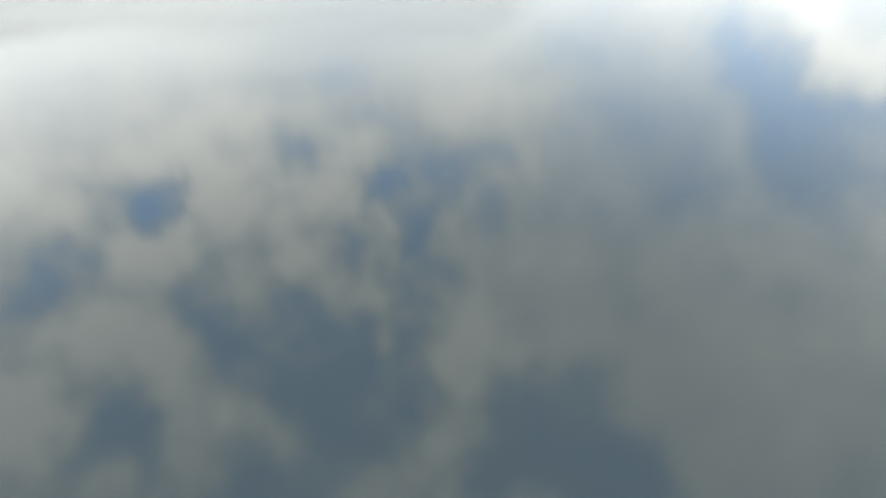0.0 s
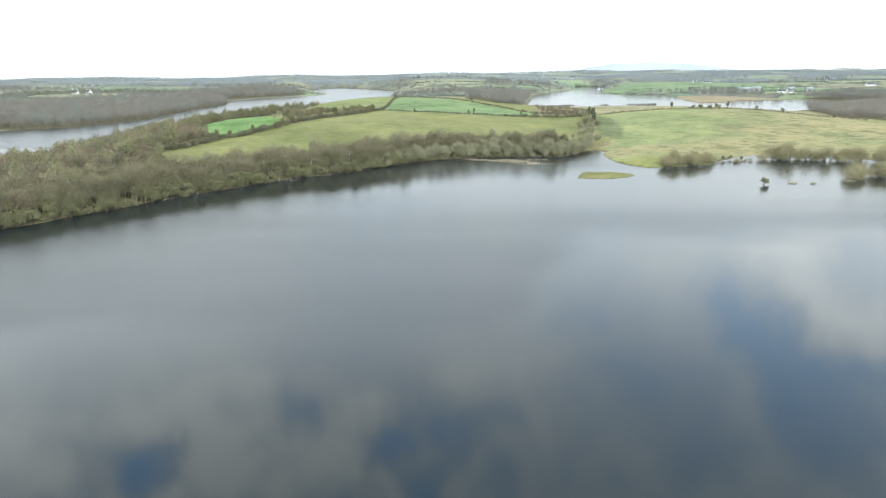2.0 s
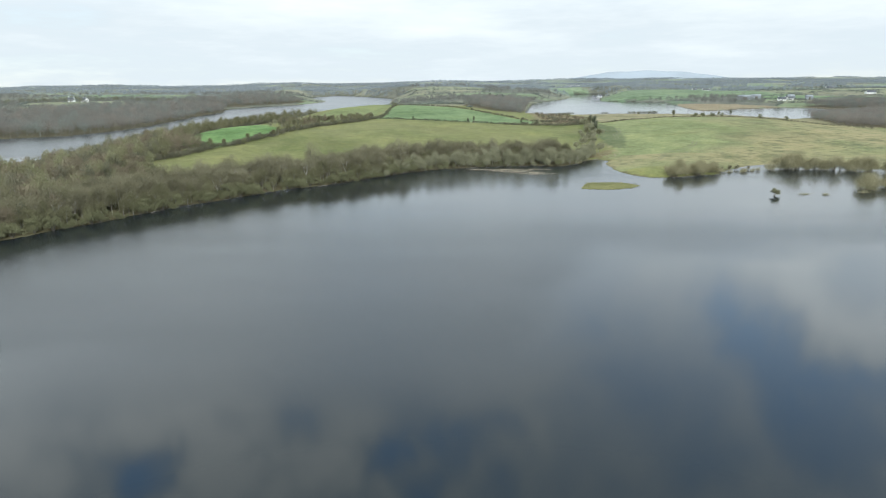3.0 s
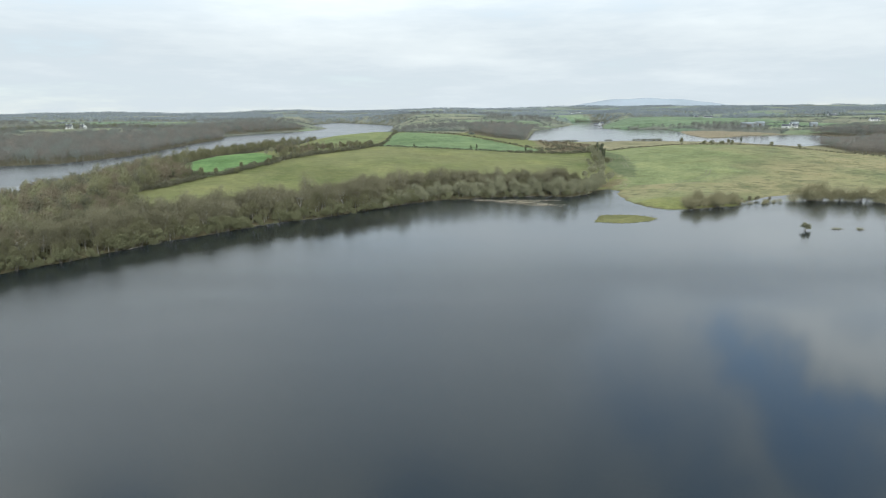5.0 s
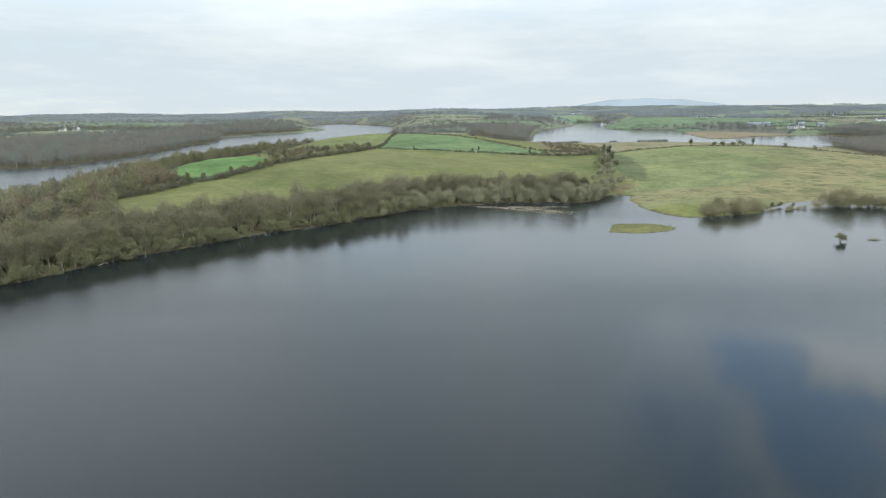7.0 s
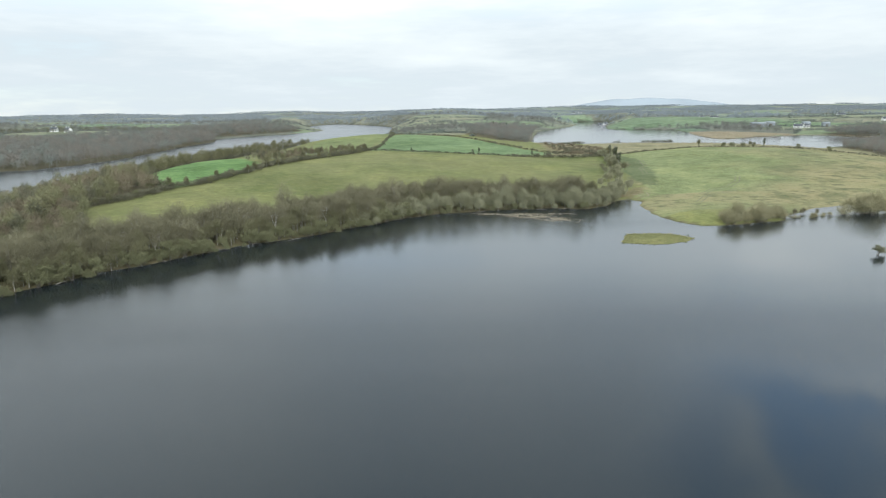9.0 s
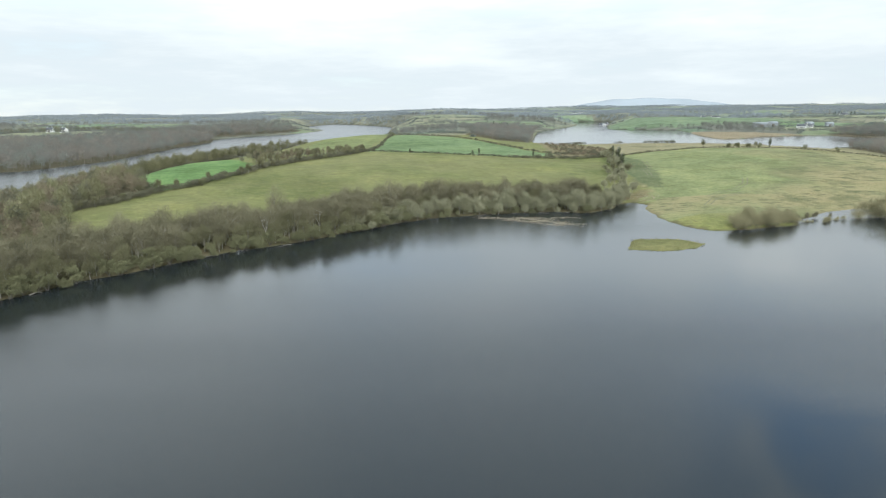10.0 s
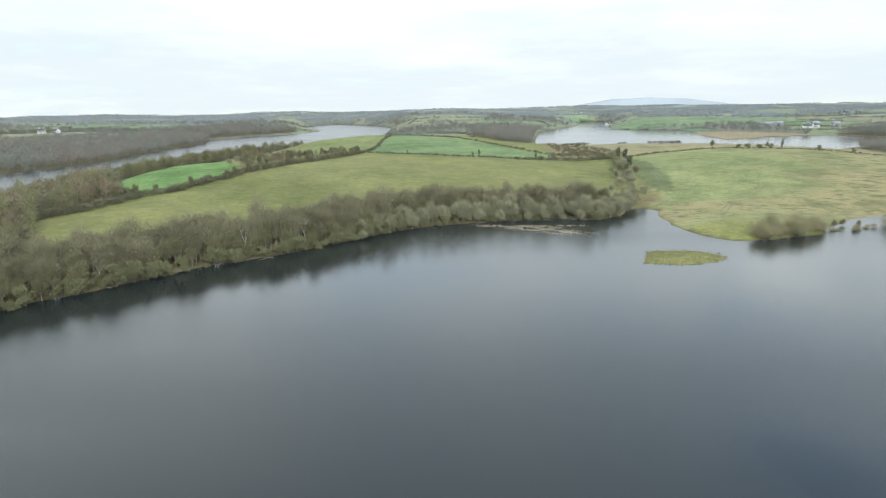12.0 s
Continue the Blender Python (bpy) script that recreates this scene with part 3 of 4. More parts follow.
def ground():
    right = steps([0.0, (200, 2.2, 1.0), (360, 3.0, 1.01), (4900, 5, 1.055)])
    left = -steps([0.0, (220, 2.2, 1.0), (4900, 4, 1.055)])[1:][::-1]
    xs = np.concatenate([left, right])
    ys = np.concatenate([-steps([0.0, (600, 12, 1.1)])[1:][::-1], steps([0.0, (60, 6, 1.0), (245, 2.0, 1.0), (460, 3.0, 1.0), (4880, 4, 1.026)])])
    X, Y = np.meshgrid(xs, ys)
    x, y = X.ravel(), Y.ravel()
    z, d = land(x, y)
    col, wood, edge = patchwork(x, y)
    C = np.array(HAZY_FIELD_COLOURS)[col]
    near = (np.hypot(x - 40, y - 250) < 260) | ((x > -215) & (x < 340) & (y < 760))
    C[near] = (0.164, 0.184, 0.066)
    rush = np.where(near, 0.34, 0.1)
    # painted haze: fields beyond 900 m fade towards pale grey-green
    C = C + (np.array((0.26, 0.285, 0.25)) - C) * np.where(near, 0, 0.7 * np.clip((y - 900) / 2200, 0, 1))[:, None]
    C[(wood > np.where(x < -250, 0.5, 0.68)) & ~near] = (0.165, 0.17, 0.145)
    jx, jy = x + 2.2 * wander(x, y, 6, 0.7), y + 2.2 * wander(y, x, 6, 1.9)
    for poly, c, r in FIELDS:
        k = inside(poly, jx, jy)
        C[k] = c
        rush[k] = r
    # the upper west end of the wet pasture is better drained
    wet = np.clip((x - 122) / 45 + (270 - y) / 90 + 0.5 * wander(x, y, 25, 0.6), 0.1, 1)
    rush = np.where((x > 90) & (y > 240), rush * wet, rush)
    rush = np.where((x > 70) & (y < 215) & (x < 135), rush * np.clip((y - 183) / 32 + 0.3 * wander(x, y, 11, 0.2), 0.12, 1), rush)
    drained = inside(PASTURE, jx, jy) & (wet < 0.45)
    C[drained] = (0.222, 0.252, 0.118)
    lush = inside(PASTURE, jx, jy) & (np.hypot((x - 98) / 26, (y - 186) / 16) < 1)
    C[lush] = (0.21, 0.225, 0.08)
    C[inside([(86, 266), (95, 262), (105, 300), (111, 345), (107, 382), (100, 372), (92, 320)], x, y)] = (0.135, 0.16, 0.08)
    for w in WOODS:
        C[inside(w, x, y)] = (0.10, 0.088, 0.06)
    C[(d < 1.2) & (d > 0)] = (0.11, 0.10, 0.06)
    C[d <= 0] = (0.05, 0.045, 0.03)
    nx, ny = len(xs), len(ys)
    i, j = np.meshgrid(np.arange(nx - 1), np.arange(ny - 1))
    a = (j * nx + i).ravel()
    F = np.stack([a, a + 1, a + nx + 1, a + nx], 1)
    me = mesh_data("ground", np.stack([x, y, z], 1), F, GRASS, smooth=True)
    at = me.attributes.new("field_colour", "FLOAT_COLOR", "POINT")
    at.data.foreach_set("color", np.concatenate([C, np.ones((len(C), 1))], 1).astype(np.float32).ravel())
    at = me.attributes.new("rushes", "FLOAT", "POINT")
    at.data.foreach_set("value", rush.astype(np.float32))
    tagged(new("ground", me), "rolling green farmland of pasture, rough grass and wood floor, haze painted in far off", "ground", kind="structure")


ground()


def lake_water():
    """One sheet of water, with how much the wind ruffles it."""
    xs = np.concatenate([np.linspace(-2600, -310, 24), np.arange(-300, 310, 6.0), np.linspace(316, 2600, 24)])
    ys = np.concatenate([np.linspace(-900, -130, 12), np.arange(-120, 260, 6.0), np.arange(262, 1000, 14.0), np.linspace(1010, 2400, 30)])
    X, Y = np.meshgrid(xs, ys)
    x, y = X.ravel(), Y.ravel()
    # the breeze has reached the open north of the lake, less far along its east side
    front = -6 + 61 * np.clip((x - 8) / 26, 0, 1) + 7 * wander(x, y, 17, 0.9)
    wind = np.clip((y - front) / 20, 0, 1)
    # the wooded west shore shelters a band of still water
    lee = np.clip(-to_water(x, y) / 26 + np.clip((x + 62) / 40, 0, 1), 0.07, 1)
    ruffle = wind * lee * (0.19 - 0.15 * np.clip((y - 82) / 50, 0, 1))
    ruffle = ruffle + 0.11 * np.clip((y - 150) / 35, 0, 1) * np.clip((x + 62) / 40, 0, 1)
    ruffle = np.where(y > 262, np.where(x < 0, 0.19, 0.07), ruffle)
    nx = len(xs)
    i, j = np.meshgrid(np.arange(nx - 1), np.arange(len(ys) - 1))
    a = (j * nx + i).ravel()
    me = mesh_data("water", np.stack([x, y, 0 * x], 1), np.stack([a, a + 1, a + nx + 1, a + nx], 1), WATER)
    at = me.attributes.new("ruffle", "FLOAT", "POINT")
    at.data.foreach_set("value", ruffle.astype(np.float32))
    tagged(new("water", me), "dark still lake water mirroring a cloudy sky", "lake", kind="structure")


lake_water()


def distant_hill():
    """A long flat-topped moorland hill on the skyline, its colour paled for haze."""
    u, v = np.meshgrid(np.linspace(0, 1, 60), np.linspace(0, 1, 14))
    x, y = 720 + 1640 * u, 4480 + 380 * v
    prof = np.clip(np.minimum((u - 0.01) / 0.34, (0.99 - u) / 0.42), 0, 1)
    prof = prof * prof * (3 - 2 * prof)
    z = 20 + 76 * prof * np.clip(v * 1.6, 0, 1) ** 0.7 * (1 + 0.05 * np.sin(u * 17) + 0.03 * np.sin(u * 41 + 1))
    i, j = np.meshgrid(np.arange(59), np.arange(13))
    a = (j * 60 + i).ravel()
    F = np.stack([a, a + 1, a + 61, a + 60], 1)
    tagged(new("distant_hill", mesh_data("distant_hill", np.stack([x, y, z], -1).reshape(-1, 3), F, HAZYHILL, smooth=True)),
           "long flat-topped moorland hill on the skyline, blue-grey with painted haze", "hill", kind="structure")


distant_hill()


def on_land(pts, sink=0.1):
    p = np.asarray(pts, float)
    z, d = land(p[:, 0], p[:, 1])
    return np.column_stack([p, np.maximum(z, -0.3) - sink]), d


def fill(poly, gap_, g, keep=1.0):
    """Places strewn over an outline, about gap_ apart."""
    a = np.array(poly, float)
    lo, hi = a.min(0), a.max(0)
    gx, gy = np.meshgrid(np.arange(lo[0], hi[0], gap_), np.arange(lo[1], hi[1], gap_))
    p = np.column_stack([gx.ravel(), gy.ravel()]) + g.uniform(-0.45, 0.45, (gx.size, 2)) * gap_
    return p[inside(poly, p[:, 0], p[:, 1]) & (g.uniform(size=len(p)) < keep)]


def along(line, gap_, g, side=0.0):
    """Places along a broken line, about gap_ apart."""
    a = np.array(line, float)
    seg = np.hypot(*np.diff(a, axis=0).T)
    s = np.concatenate([[0], np.cumsum(seg)])
    t = np.arange(0, s[-1], gap_) + g.uniform(-0.3, 0.3, len(np.arange(0, s[-1], gap_))) * gap_
    p = np.column_stack([np.interp(t, s, a[:, 0]), np.interp(t, s, a[:, 1])])
    return p + g.normal(size=p.shape) * side


# ---- single trees ----
def tree_thing(name, geo, leaf, label, category, group, crown_label="", bark=None):
    root = new(name)
    part("trunk", geo[0], bark or BARK, root)
    part("crown", geo[1], leaf, root, crown_label, tone=np.full(len(geo[1][0]), 0.4))
    root.location = (0, -3000, -50)
    return tagged(root, label, category, group)


def plant_all(protos, pos, g, lo=0.8, hi=1.2):
    for p in pos:
        m = pose(p[0], p[1], p[2], 0, 0, g.uniform(0, 360)) @ Matrix.Diagonal((*(Vector((1, 1, g.uniform(0.9, 1.1))) * g.uniform(lo, hi)), 1))
        copy_thing(protos[g.integers(len(protos))], m)


def drop_protos(protos):
    for p in protos:
        for o in (*p.children_recursive, p):
            bpy.data.objects.remove(o)


tg = np.random.default_rng(33)
BARE = [tree_thing("bare_tree", bare_tree(tg, h, h * r, 130, 24, 0.05), TWIG, "leafless grey-brown broadleaf tree in the lakeside wood", "tree", "lakeside wood trees")
        for h, r in ((8.8, 0.28), (9.4, 0.25), (8.2, 0.31), (9.0, 0.26), (7.6, 0.30))]
BUDDING = [tree_thing("budding_tree", bare_tree(tg, h, h * r, 100, 23, 0.055), BUD, "olive-tinged budding tree in the lakeside wood", "tree", "lakeside wood trees")
           for h, r in ((7.4, 0.24), (8.2, 0.21), (6.6, 0.26))]
SALLOW = [tree_thing("willow_bush", leafy_tree(tg, h, h * r, 18, 150, 0.19, 0.04, 0.7), WILLOW, "rounded grey-green willow bush at the water's edge", "bush", "waterside willows", bark=DARKBARK)
          for h, r in ((4.8, 0.46), (5.8, 0.38), (3.8, 0.55), (5.2, 0.42))]
ROUND = [tree_thing("round_willow", bare_tree(tg, h, h * r, 110, 22, 0.06, 0.5, 0.36), CATKIN, "round pale olive willow with many fine twigs", "tree", "waterside willows")
         for h, r in ((6.2, 0.38), (5.4, 0.44), (6.8, 0.34), (5.0, 0.42), (4.4, 0.48))]
IVIED = [tree_thing("ivy_clad_tree", ivy_tree(tg, h), IVY, "narrow tree darkened by a coat of ivy", "tree", "ivy-clad trees", "dark ivy leaves") for h in (8.5, 9.4, 7.2)]
PALE = [tree_thing("pale_stemmed_tree", pale_tree(tg, h), TWIG, "bare tree with pale forked limbs in the lakeside wood", "tree", "pale-stemmed trees", bark=PALESTEM)
        for h in (8.0, 8.8, 7.4)]
INNER = []
for h, r in ((8.8, 0.29), (9.4, 0.26), (8.1, 0.31), (9.0, 0.27), (8.6, 0.29), (7.6, 0.32)):
    wood_, twig_ = bare_tree(tg, h, h * r, 100, 15, 0.065)
    INNER.append((*merge([wood_, twig_]), np.repeat([1, 0], [len(wood_[1]), len(twig_[1])])))

SCRUB = [tree_thing("scrub_willow", leafy_tree(tg, h, h * r, 22, 62, 0.36, 0.02, 0.13, 0.1, 2.0), SCRUBTWIG, "brownish leafless willow scrub standing in flood water", "bush", "flooded willow scrub", bark=DARKBARK)
         for h, r in ((5.0, 0.52), (4.2, 0.6), (5.6, 0.45))]
WEST, EAST = LAKE_MAIN[3:14], LAKE_MAIN[12:20]
for line, off, gap_, protos, lo, hi in ((WEST, -0.4, 2.5, SALLOW, 0.3, 1.2), (WEST, 2.2, 2.8, SALLOW[:1] + BUDDING, 0.6, 1.0), (WEST, 5.0, 3.2, BUDDING + BARE, 0.8, 1.1),
                                        (EAST, -0.8, 3.4, SALLOW + ROUND, 0.4, 0.8), (EAST, 2.4, 3.6, ROUND, 0.55, 1.05), (EAST, 5.5, 3.2, ROUND + BUDDING + BARE[:2], 0.7, 1.05), (EAST, 9.0, 3.2, BARE + BUDDING, 0.8, 1.08)):
    p, d = on_land(along(inland(line, off), gap_, tg, 0.7))
    plant_all(protos, p[d > -2.2], tg, lo, hi)
p, d = on_land(fill(SHORE_STRIP, 2.4, tg, 0.8))
scatter("undergrowth", [rough_tree(tg, 2.6, 1.4, 70, 0.5, False, 0.6) for _ in range(4)], p[d > -0.8], 0.95, BUD, "tangled bramble and sapling undergrowth along the shore", "scrub")
rows = [along(inland(SHORE, off), 2.9, tg, 0.9) for off in (7.8, 10.5, 13.2, 16.0, 18.8)]
p, d = on_land(np.concatenate(rows))
d = np.where((p[:, 0] > -8) & (d < 11), -1, d)
scatter("inner_wood", INNER, p[d > 0], 0.95, [TWIG, BARK], "leafless grey-brown trees packed behind the lake shore", "wood")
p, d = on_land(along([(4, 212), (22, 219), (40, 220), (52, 220), (64, 234), (76, 244)], 3.0, tg, 2.4))
plant_all(ROUND, p[d > -1], tg, 0.85, 1.15)
p, d = on_land(along([(-84, 142), (-60, 174), (-20, 214), (10, 228), (40, 236)], 26, tg, 3))
plant_all(IVIED, p, tg, 0.7, 0.95)
p, d = on_land(along([(70, 244), (84, 290), (92, 330), (100, 370), (104, 396)], 2.0, tg, 3.0))
plant_all(BUDDING + ROUND * 2, p, tg, 0.4, 0.8)
p, d = on_land([(92, 318), (95, 330), (97, 345), (99, 352), (101, 372)])
plant_all(IVIED, p, tg, 0.75, 1.05)
p, d = on_land(np.concatenate([along(inland(WEST, off), gap_, tg, 1.0) for off, gap_ in ((6.5, 12), (10.0, 13), (14.0, 12))]))
plant_all(PALE, p[d > 0.5], tg, 0.85, 1.1)
p, d = on_land(fill([(-126, 60), (-112, 92), (-100, 112), (-112, 124), (-130, 170), (-168, 180), (-190, 110), (-160, 50)], 11, tg))
plant_all(PALE, p[d > 1], tg, 0.85, 1.1)
# flooded scrub off the grassy point
p, d = on_land(along([(88, 178), (98, 182), (111, 188)], 0.75, tg, 1.5))
plant_all(SCRUB, p, tg, 0.5, 1.1)
p, d = on_land(along([(113, 189), (121, 188), (130, 193)], 1.6, tg, 1.2))
plant_all(SCRUB, p, tg, 0.2, 0.5)
p, d = on_land(along([(137, 196), (147, 197), (160, 194), (174, 188), (188, 180)], 1.1, tg, 2.6))
plant_all(SCRUB, p, tg, 0.6, 1.4)
p, d = on_land(along([(142, 143), (150, 147), (160, 150), (174, 153)], 1.3, tg, 3.2))
plant_all(SCRUB, p, tg, 0.6, 1.35)
# trees on the crest of the rough pasture
p, d = on_land([(176, 425), (190, 418), (194, 414), (199, 409), (203, 407), (204, 404), (208, 399), (221, 382), (232, 367)])
plant_all(IVIED[:1] + SALLOW[:2] + BUDDING[:1], p, tg, 0.55, 0.85)
p, d = on_land([(-62, 380), (-56, 379), (-48, 380), (18, 378), (54, 374), (-20, 380), (-75, 368), (-80, 360), (22, 379)])
plant_all(IVIED, p, tg, 0.35, 0.55)
p, d = on_land(along(FIELD_EDGE, 9, tg, 1.2))
plant_all(SALLOW[:2] + BUDDING, p, tg, 0.45, 0.75)
p, d = on_land(along([(-97, 306), (-88, 330), (-74, 352), (-60, 372), (-52, 392)], 2.0, tg, 3.6))
plant_all(BUDDING + BARE[:2] + ROUND[:2], p, tg, 0.4, 0.75)
p, d = on_land(along([(116, 192), (124, 197), (132, 199)], 2.6, tg, 1.2))
plant_all(BARE, p, tg, 0.2, 0.32)
LONE = tree_thing("lone_willow", leafy_tree(tg, 3.4, 1.35, 20, 80, 0.20, 0.2, 0.7, 0.3, 1.2), CATKIN, "small lone willow standing in the open water", "bush", "")
copy_thing(LONE, pose(108, 134, -0.3, 0, 8, 0) @ Matrix.Diagonal((1.05, 1.05, 0.95, 1)))
for bx, by, bs, turn in ((119, 136, 0.40, 10), (125.5, 135, 0.42, 60), (140, 138, 0.5, 20)):
    tagged(copy_thing(SCRUB[1], pose(bx, by, -0.5, 0, 0, turn) @ Matrix.Diagonal((bs * 1.9, bs, bs * 0.6, 1))), "low half-drowned willow scrub in open water", "bush")
drop_protos([LONE] + SCRUB)
drop_protos(ROUND + BARE + BUDDING + SALLOW + IVIED + PALE)

# ---- woods and hedges ----
wg = np.random.default_rng(44)
MIDTREES = [rough_tree(wg, 9, 2.3, 420, 0.85, True, 0.45) for _ in range(5)]
FARTREES = [rough_tree(wg, 9, 3.8, 260, 0.75, True, 0.7) for _ in range(6)]
DIMTREES = [rough_tree(wg, 10, 4.6, 30, 2.4, True, 1.0) for _ in range(5)]
BUSHES = [rough_tree(wg, 2.6, 1.6, 190, 0.40, False, 0.8) for _ in range(5)]
FARBUSH = [rough_tree(wg, 4, 2.6, 24, 1.4, False, 0.8) for _ in range(4)]

p, d = on_land(fill(WOOD_LEFT, 4.2, wg))
mixed = [(v, f, np.full(len(f), k)) for (v, f), k in zip(MIDTREES * 2, (0, 3, 1, 0, 2, 0, 1, 2, 3, 0))]
scatter("woodland", mixed, p[d > 1], 0.9, [DUSKTWIG, BUD, HEDGE, WILLOW], "leafless brown lakeside woodland", "wood")
p, d = on_land(fill(WOOD_TIP, 4.4, wg))
scatter("woodland", mixed, p[d > 1], 0.75, [DUSKTWIG, BUD, HEDGE, WILLOW], "leafless trees crowding the narrow end of a field", "wood")
p, d = on_land(fill([(-99, 312), (-89, 290), (-77, 316), (-62, 346), (-53, 372), (-58, 394), (-78, 372), (-94, 345)], 4.4, wg, 0.6))
scatter("woodland", mixed, p[d > 1], 0.5, [DUSKTWIG, BUD, HEDGE, WILLOW], "bare thorn trees in the rough corner between fields", "wood")
p, d = on_land(fill(SHORE_ROW, 4.6, wg, 0.9))
scatter("tree_belt", MIDTREES, p[d > 1], 0.95, BUD, "belt of mixed trees along the far lake shore", "wood")
FARMIX = [(v, f, np.full(len(f), k)) for (v, f), k in zip(FARTREES * 2, (0, 1, 0, 2, 1, 0, 1, 0, 0, 1, 2, 1))]
for poly, gp, mat in ((WOOD_FAR_LEFT, 6.6, HAZYWOOD), (WOOD_MID, 6.6, HAZYWOOD), (WOOD_RIGHT, 4.4, HAZYBROWN), (WOOD_R2, 7, HAZYWOOD), (WOOD_L3, 7, HAZYWOOD)):
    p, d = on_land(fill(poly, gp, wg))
    scatter("woodland", FARMIX, p[d > -1], 0.75 if poly is WOOD_RIGHT else 1.05, [mat, HAZYBROWN, HAZYHEDGE], "grey leafless woodland by a far lake shore, paled for haze", "wood")

p, d = on_land(fill(SHORE_ROW, 3.4, wg, 0.8))
scatter("belt_scrub", BUSHES, p[d > 0], 1.5, HEDGE, "dense thorn scrub under the lakeside tree belt", "scrub")
p, d = on_land(fill([(74, 388), (98, 388), (116, 430), (124, 510), (108, 590), (90, 590), (82, 480)], 4.0, wg, 0.55))
scatter("bog_scrub", BUSHES, p[d > 1], 0.75, DUSKTWIG, "brown boggy scrub in the hollow between fields", "scrub")
HEDGES = [(FIELD_EDGE, 0.8, 1.1, 0.9), ([(-47, 382), (-27, 380), (6, 378), (40, 374)], 0.9, 0.6, 0.4), ([(40, 374), (72, 372), (96, 372)], 0.8, 0.9, 0.8),
          ([(112, 384), (133, 402), (155, 414), (180, 427), (203, 407), (225, 377), (245, 352), (275, 340)], 1.2, 0.55, 0.5),
          ([(-125, 238), (-109, 228)], 1.6, 1.4, 1.5),
          ([(-47, 384), (-44, 560), (-12, 600), (34, 520), (80, 402)], 2.4, 0.8, 0.8), ([(-46, 570), (-57, 720)], 3, 1.0, 1.0),
          ([(118, 632), (128, 635), (142, 640)], 1.8, 1.5, 1.5), ([(176, 648), (184, 650)], 2.5, 1.2, 1.0), ([(206, 652), (222, 650), (236, 644)], 1.8, 1.6, 1.5),
          ([(60, 380), (86, 420), (92, 470)], 2.5, 0.9, 1.8), ([(96, 372), (100, 430), (86, 500)], 3, 1.0, 2.5)]
for line, gp, size, side in HEDGES:
    p, d = on_land(along(line, gp, wg, side))
    scatter("hedge", BUSHES, p[d > 0.5], size, HEDGE, "overgrown field hedge of thorn and bramble", "hedge", "")


def far_country():
    g = np.random.default_rng(55)
    n = 420000
    y = 480 + 4300 * g.uniform(size=n) ** 1.25
    x = g.uniform(-0.80, 0.80, n) * (y + 100)
    # the nearer miles again, so that their hedges close up
    y = np.concatenate([y, 480 + 1000 * g.uniform(size=170000)])
    x = np.concatenate([x, g.uniform(-0.80, 0.80, 170000) * (y[n:] + 100)])
    n = len(x)
    col, wood, edge = patchwork(x, y)
    ok = to_water(x, y) > 5
    for w in WOODS + [f[0] for f in FIELDS]:
        ok &= signed_distance(w, x, y) > 2
    ok &= ~((x > -215) & (x < 345) & (y < 720))
    thin_ = g.uniform(size=n)
    hedge = ok & (edge < 1.6) & (wood <= 0.70) & (thin_ < 0.8)
    trees = ok & (np.arange(n) < 420000) & (wood > np.where(y > 1500, 0.52, np.where(x < -250, 0.5, 0.66))) & (thin_ < np.clip(0.16 * (y / 1500), 0.08, 0.30))
    single = ok & (thin_ > 0.996)
    z, _ = land(x, y)
    P = np.column_stack([x, y, z - 0.2])
    scatter("distant_hedges", FARBUSH, P[hedge & (y >= 1400)], 0.85, PALEHAZE, "hedges dividing fields near the skyline, paled by painted haze", "hedge")
    scatter("far_hedges", FARBUSH, P[hedge & (y < 1400)], 0.85, HAZYHEDGE, "thick hedges dividing distant fields, their dark leaf paled for haze", "hedge")
    scatter("far_woods", FARTREES, P[trees & (y < 1500)], 0.85, HAZYWOOD, "scattered grey woods across the farmland, paled for haze", "wood")
    scatter("distant_woods", DIMTREES, P[trees & (y >= 1500)], 0.8, PALEHAZE, "grey leafless woods in the distance, paled by painted haze", "wood")
    scatter("distant_trees", DIMTREES, P[single & (y >= 1400)], 0.7, PALEHAZE, "single trees near the skyline, paled by painted haze", "tree")
    scatter("far_trees", FARTREES, P[single & (y < 1400)], 0.7, HAZYHEDGE, "single trees dotted over distant fields, paled for haze", "tree")
    print("far", hedge.sum(), trees.sum(), single.sum())


far_country()


# ---- islet, reeds and rushes ----
def tuft(g, n, h, w):
    """A tuft of upright stalks."""
    a = g.uniform(0, 6.28, n)
    p = np.stack([np.cos(a), np.sin(a), np.zeros(n)], 1) * g.uniform(0, w, (n, 1))
    return slivers(g, p, np.stack([np.cos(a) * 0.35, np.sin(a) * 0.35, np.ones(n)], 1) + g.normal(size=(n, 3)) * 0.15, h * g.uniform(0.6, 1.2, n), 0.10 * g.uniform(0.6, 1.4, n))


dg = np.random.default_rng(66)
TUFTS = [tuft(dg, 9, 0.7, 0.35) for _ in range(5)]
LOWTUFTS = [tuft(dg, 8, 0.35, 0.4) for _ in range(5)]
ISLET = [(48, 151.5), (49.5, 156), (51.5, 161), (53.5, 164.5), (57, 165.2), (62, 165), (66, 164.6), (69.5, 161), (72, 157), (67.5, 152.2), (62, 150), (56, 149.2)]


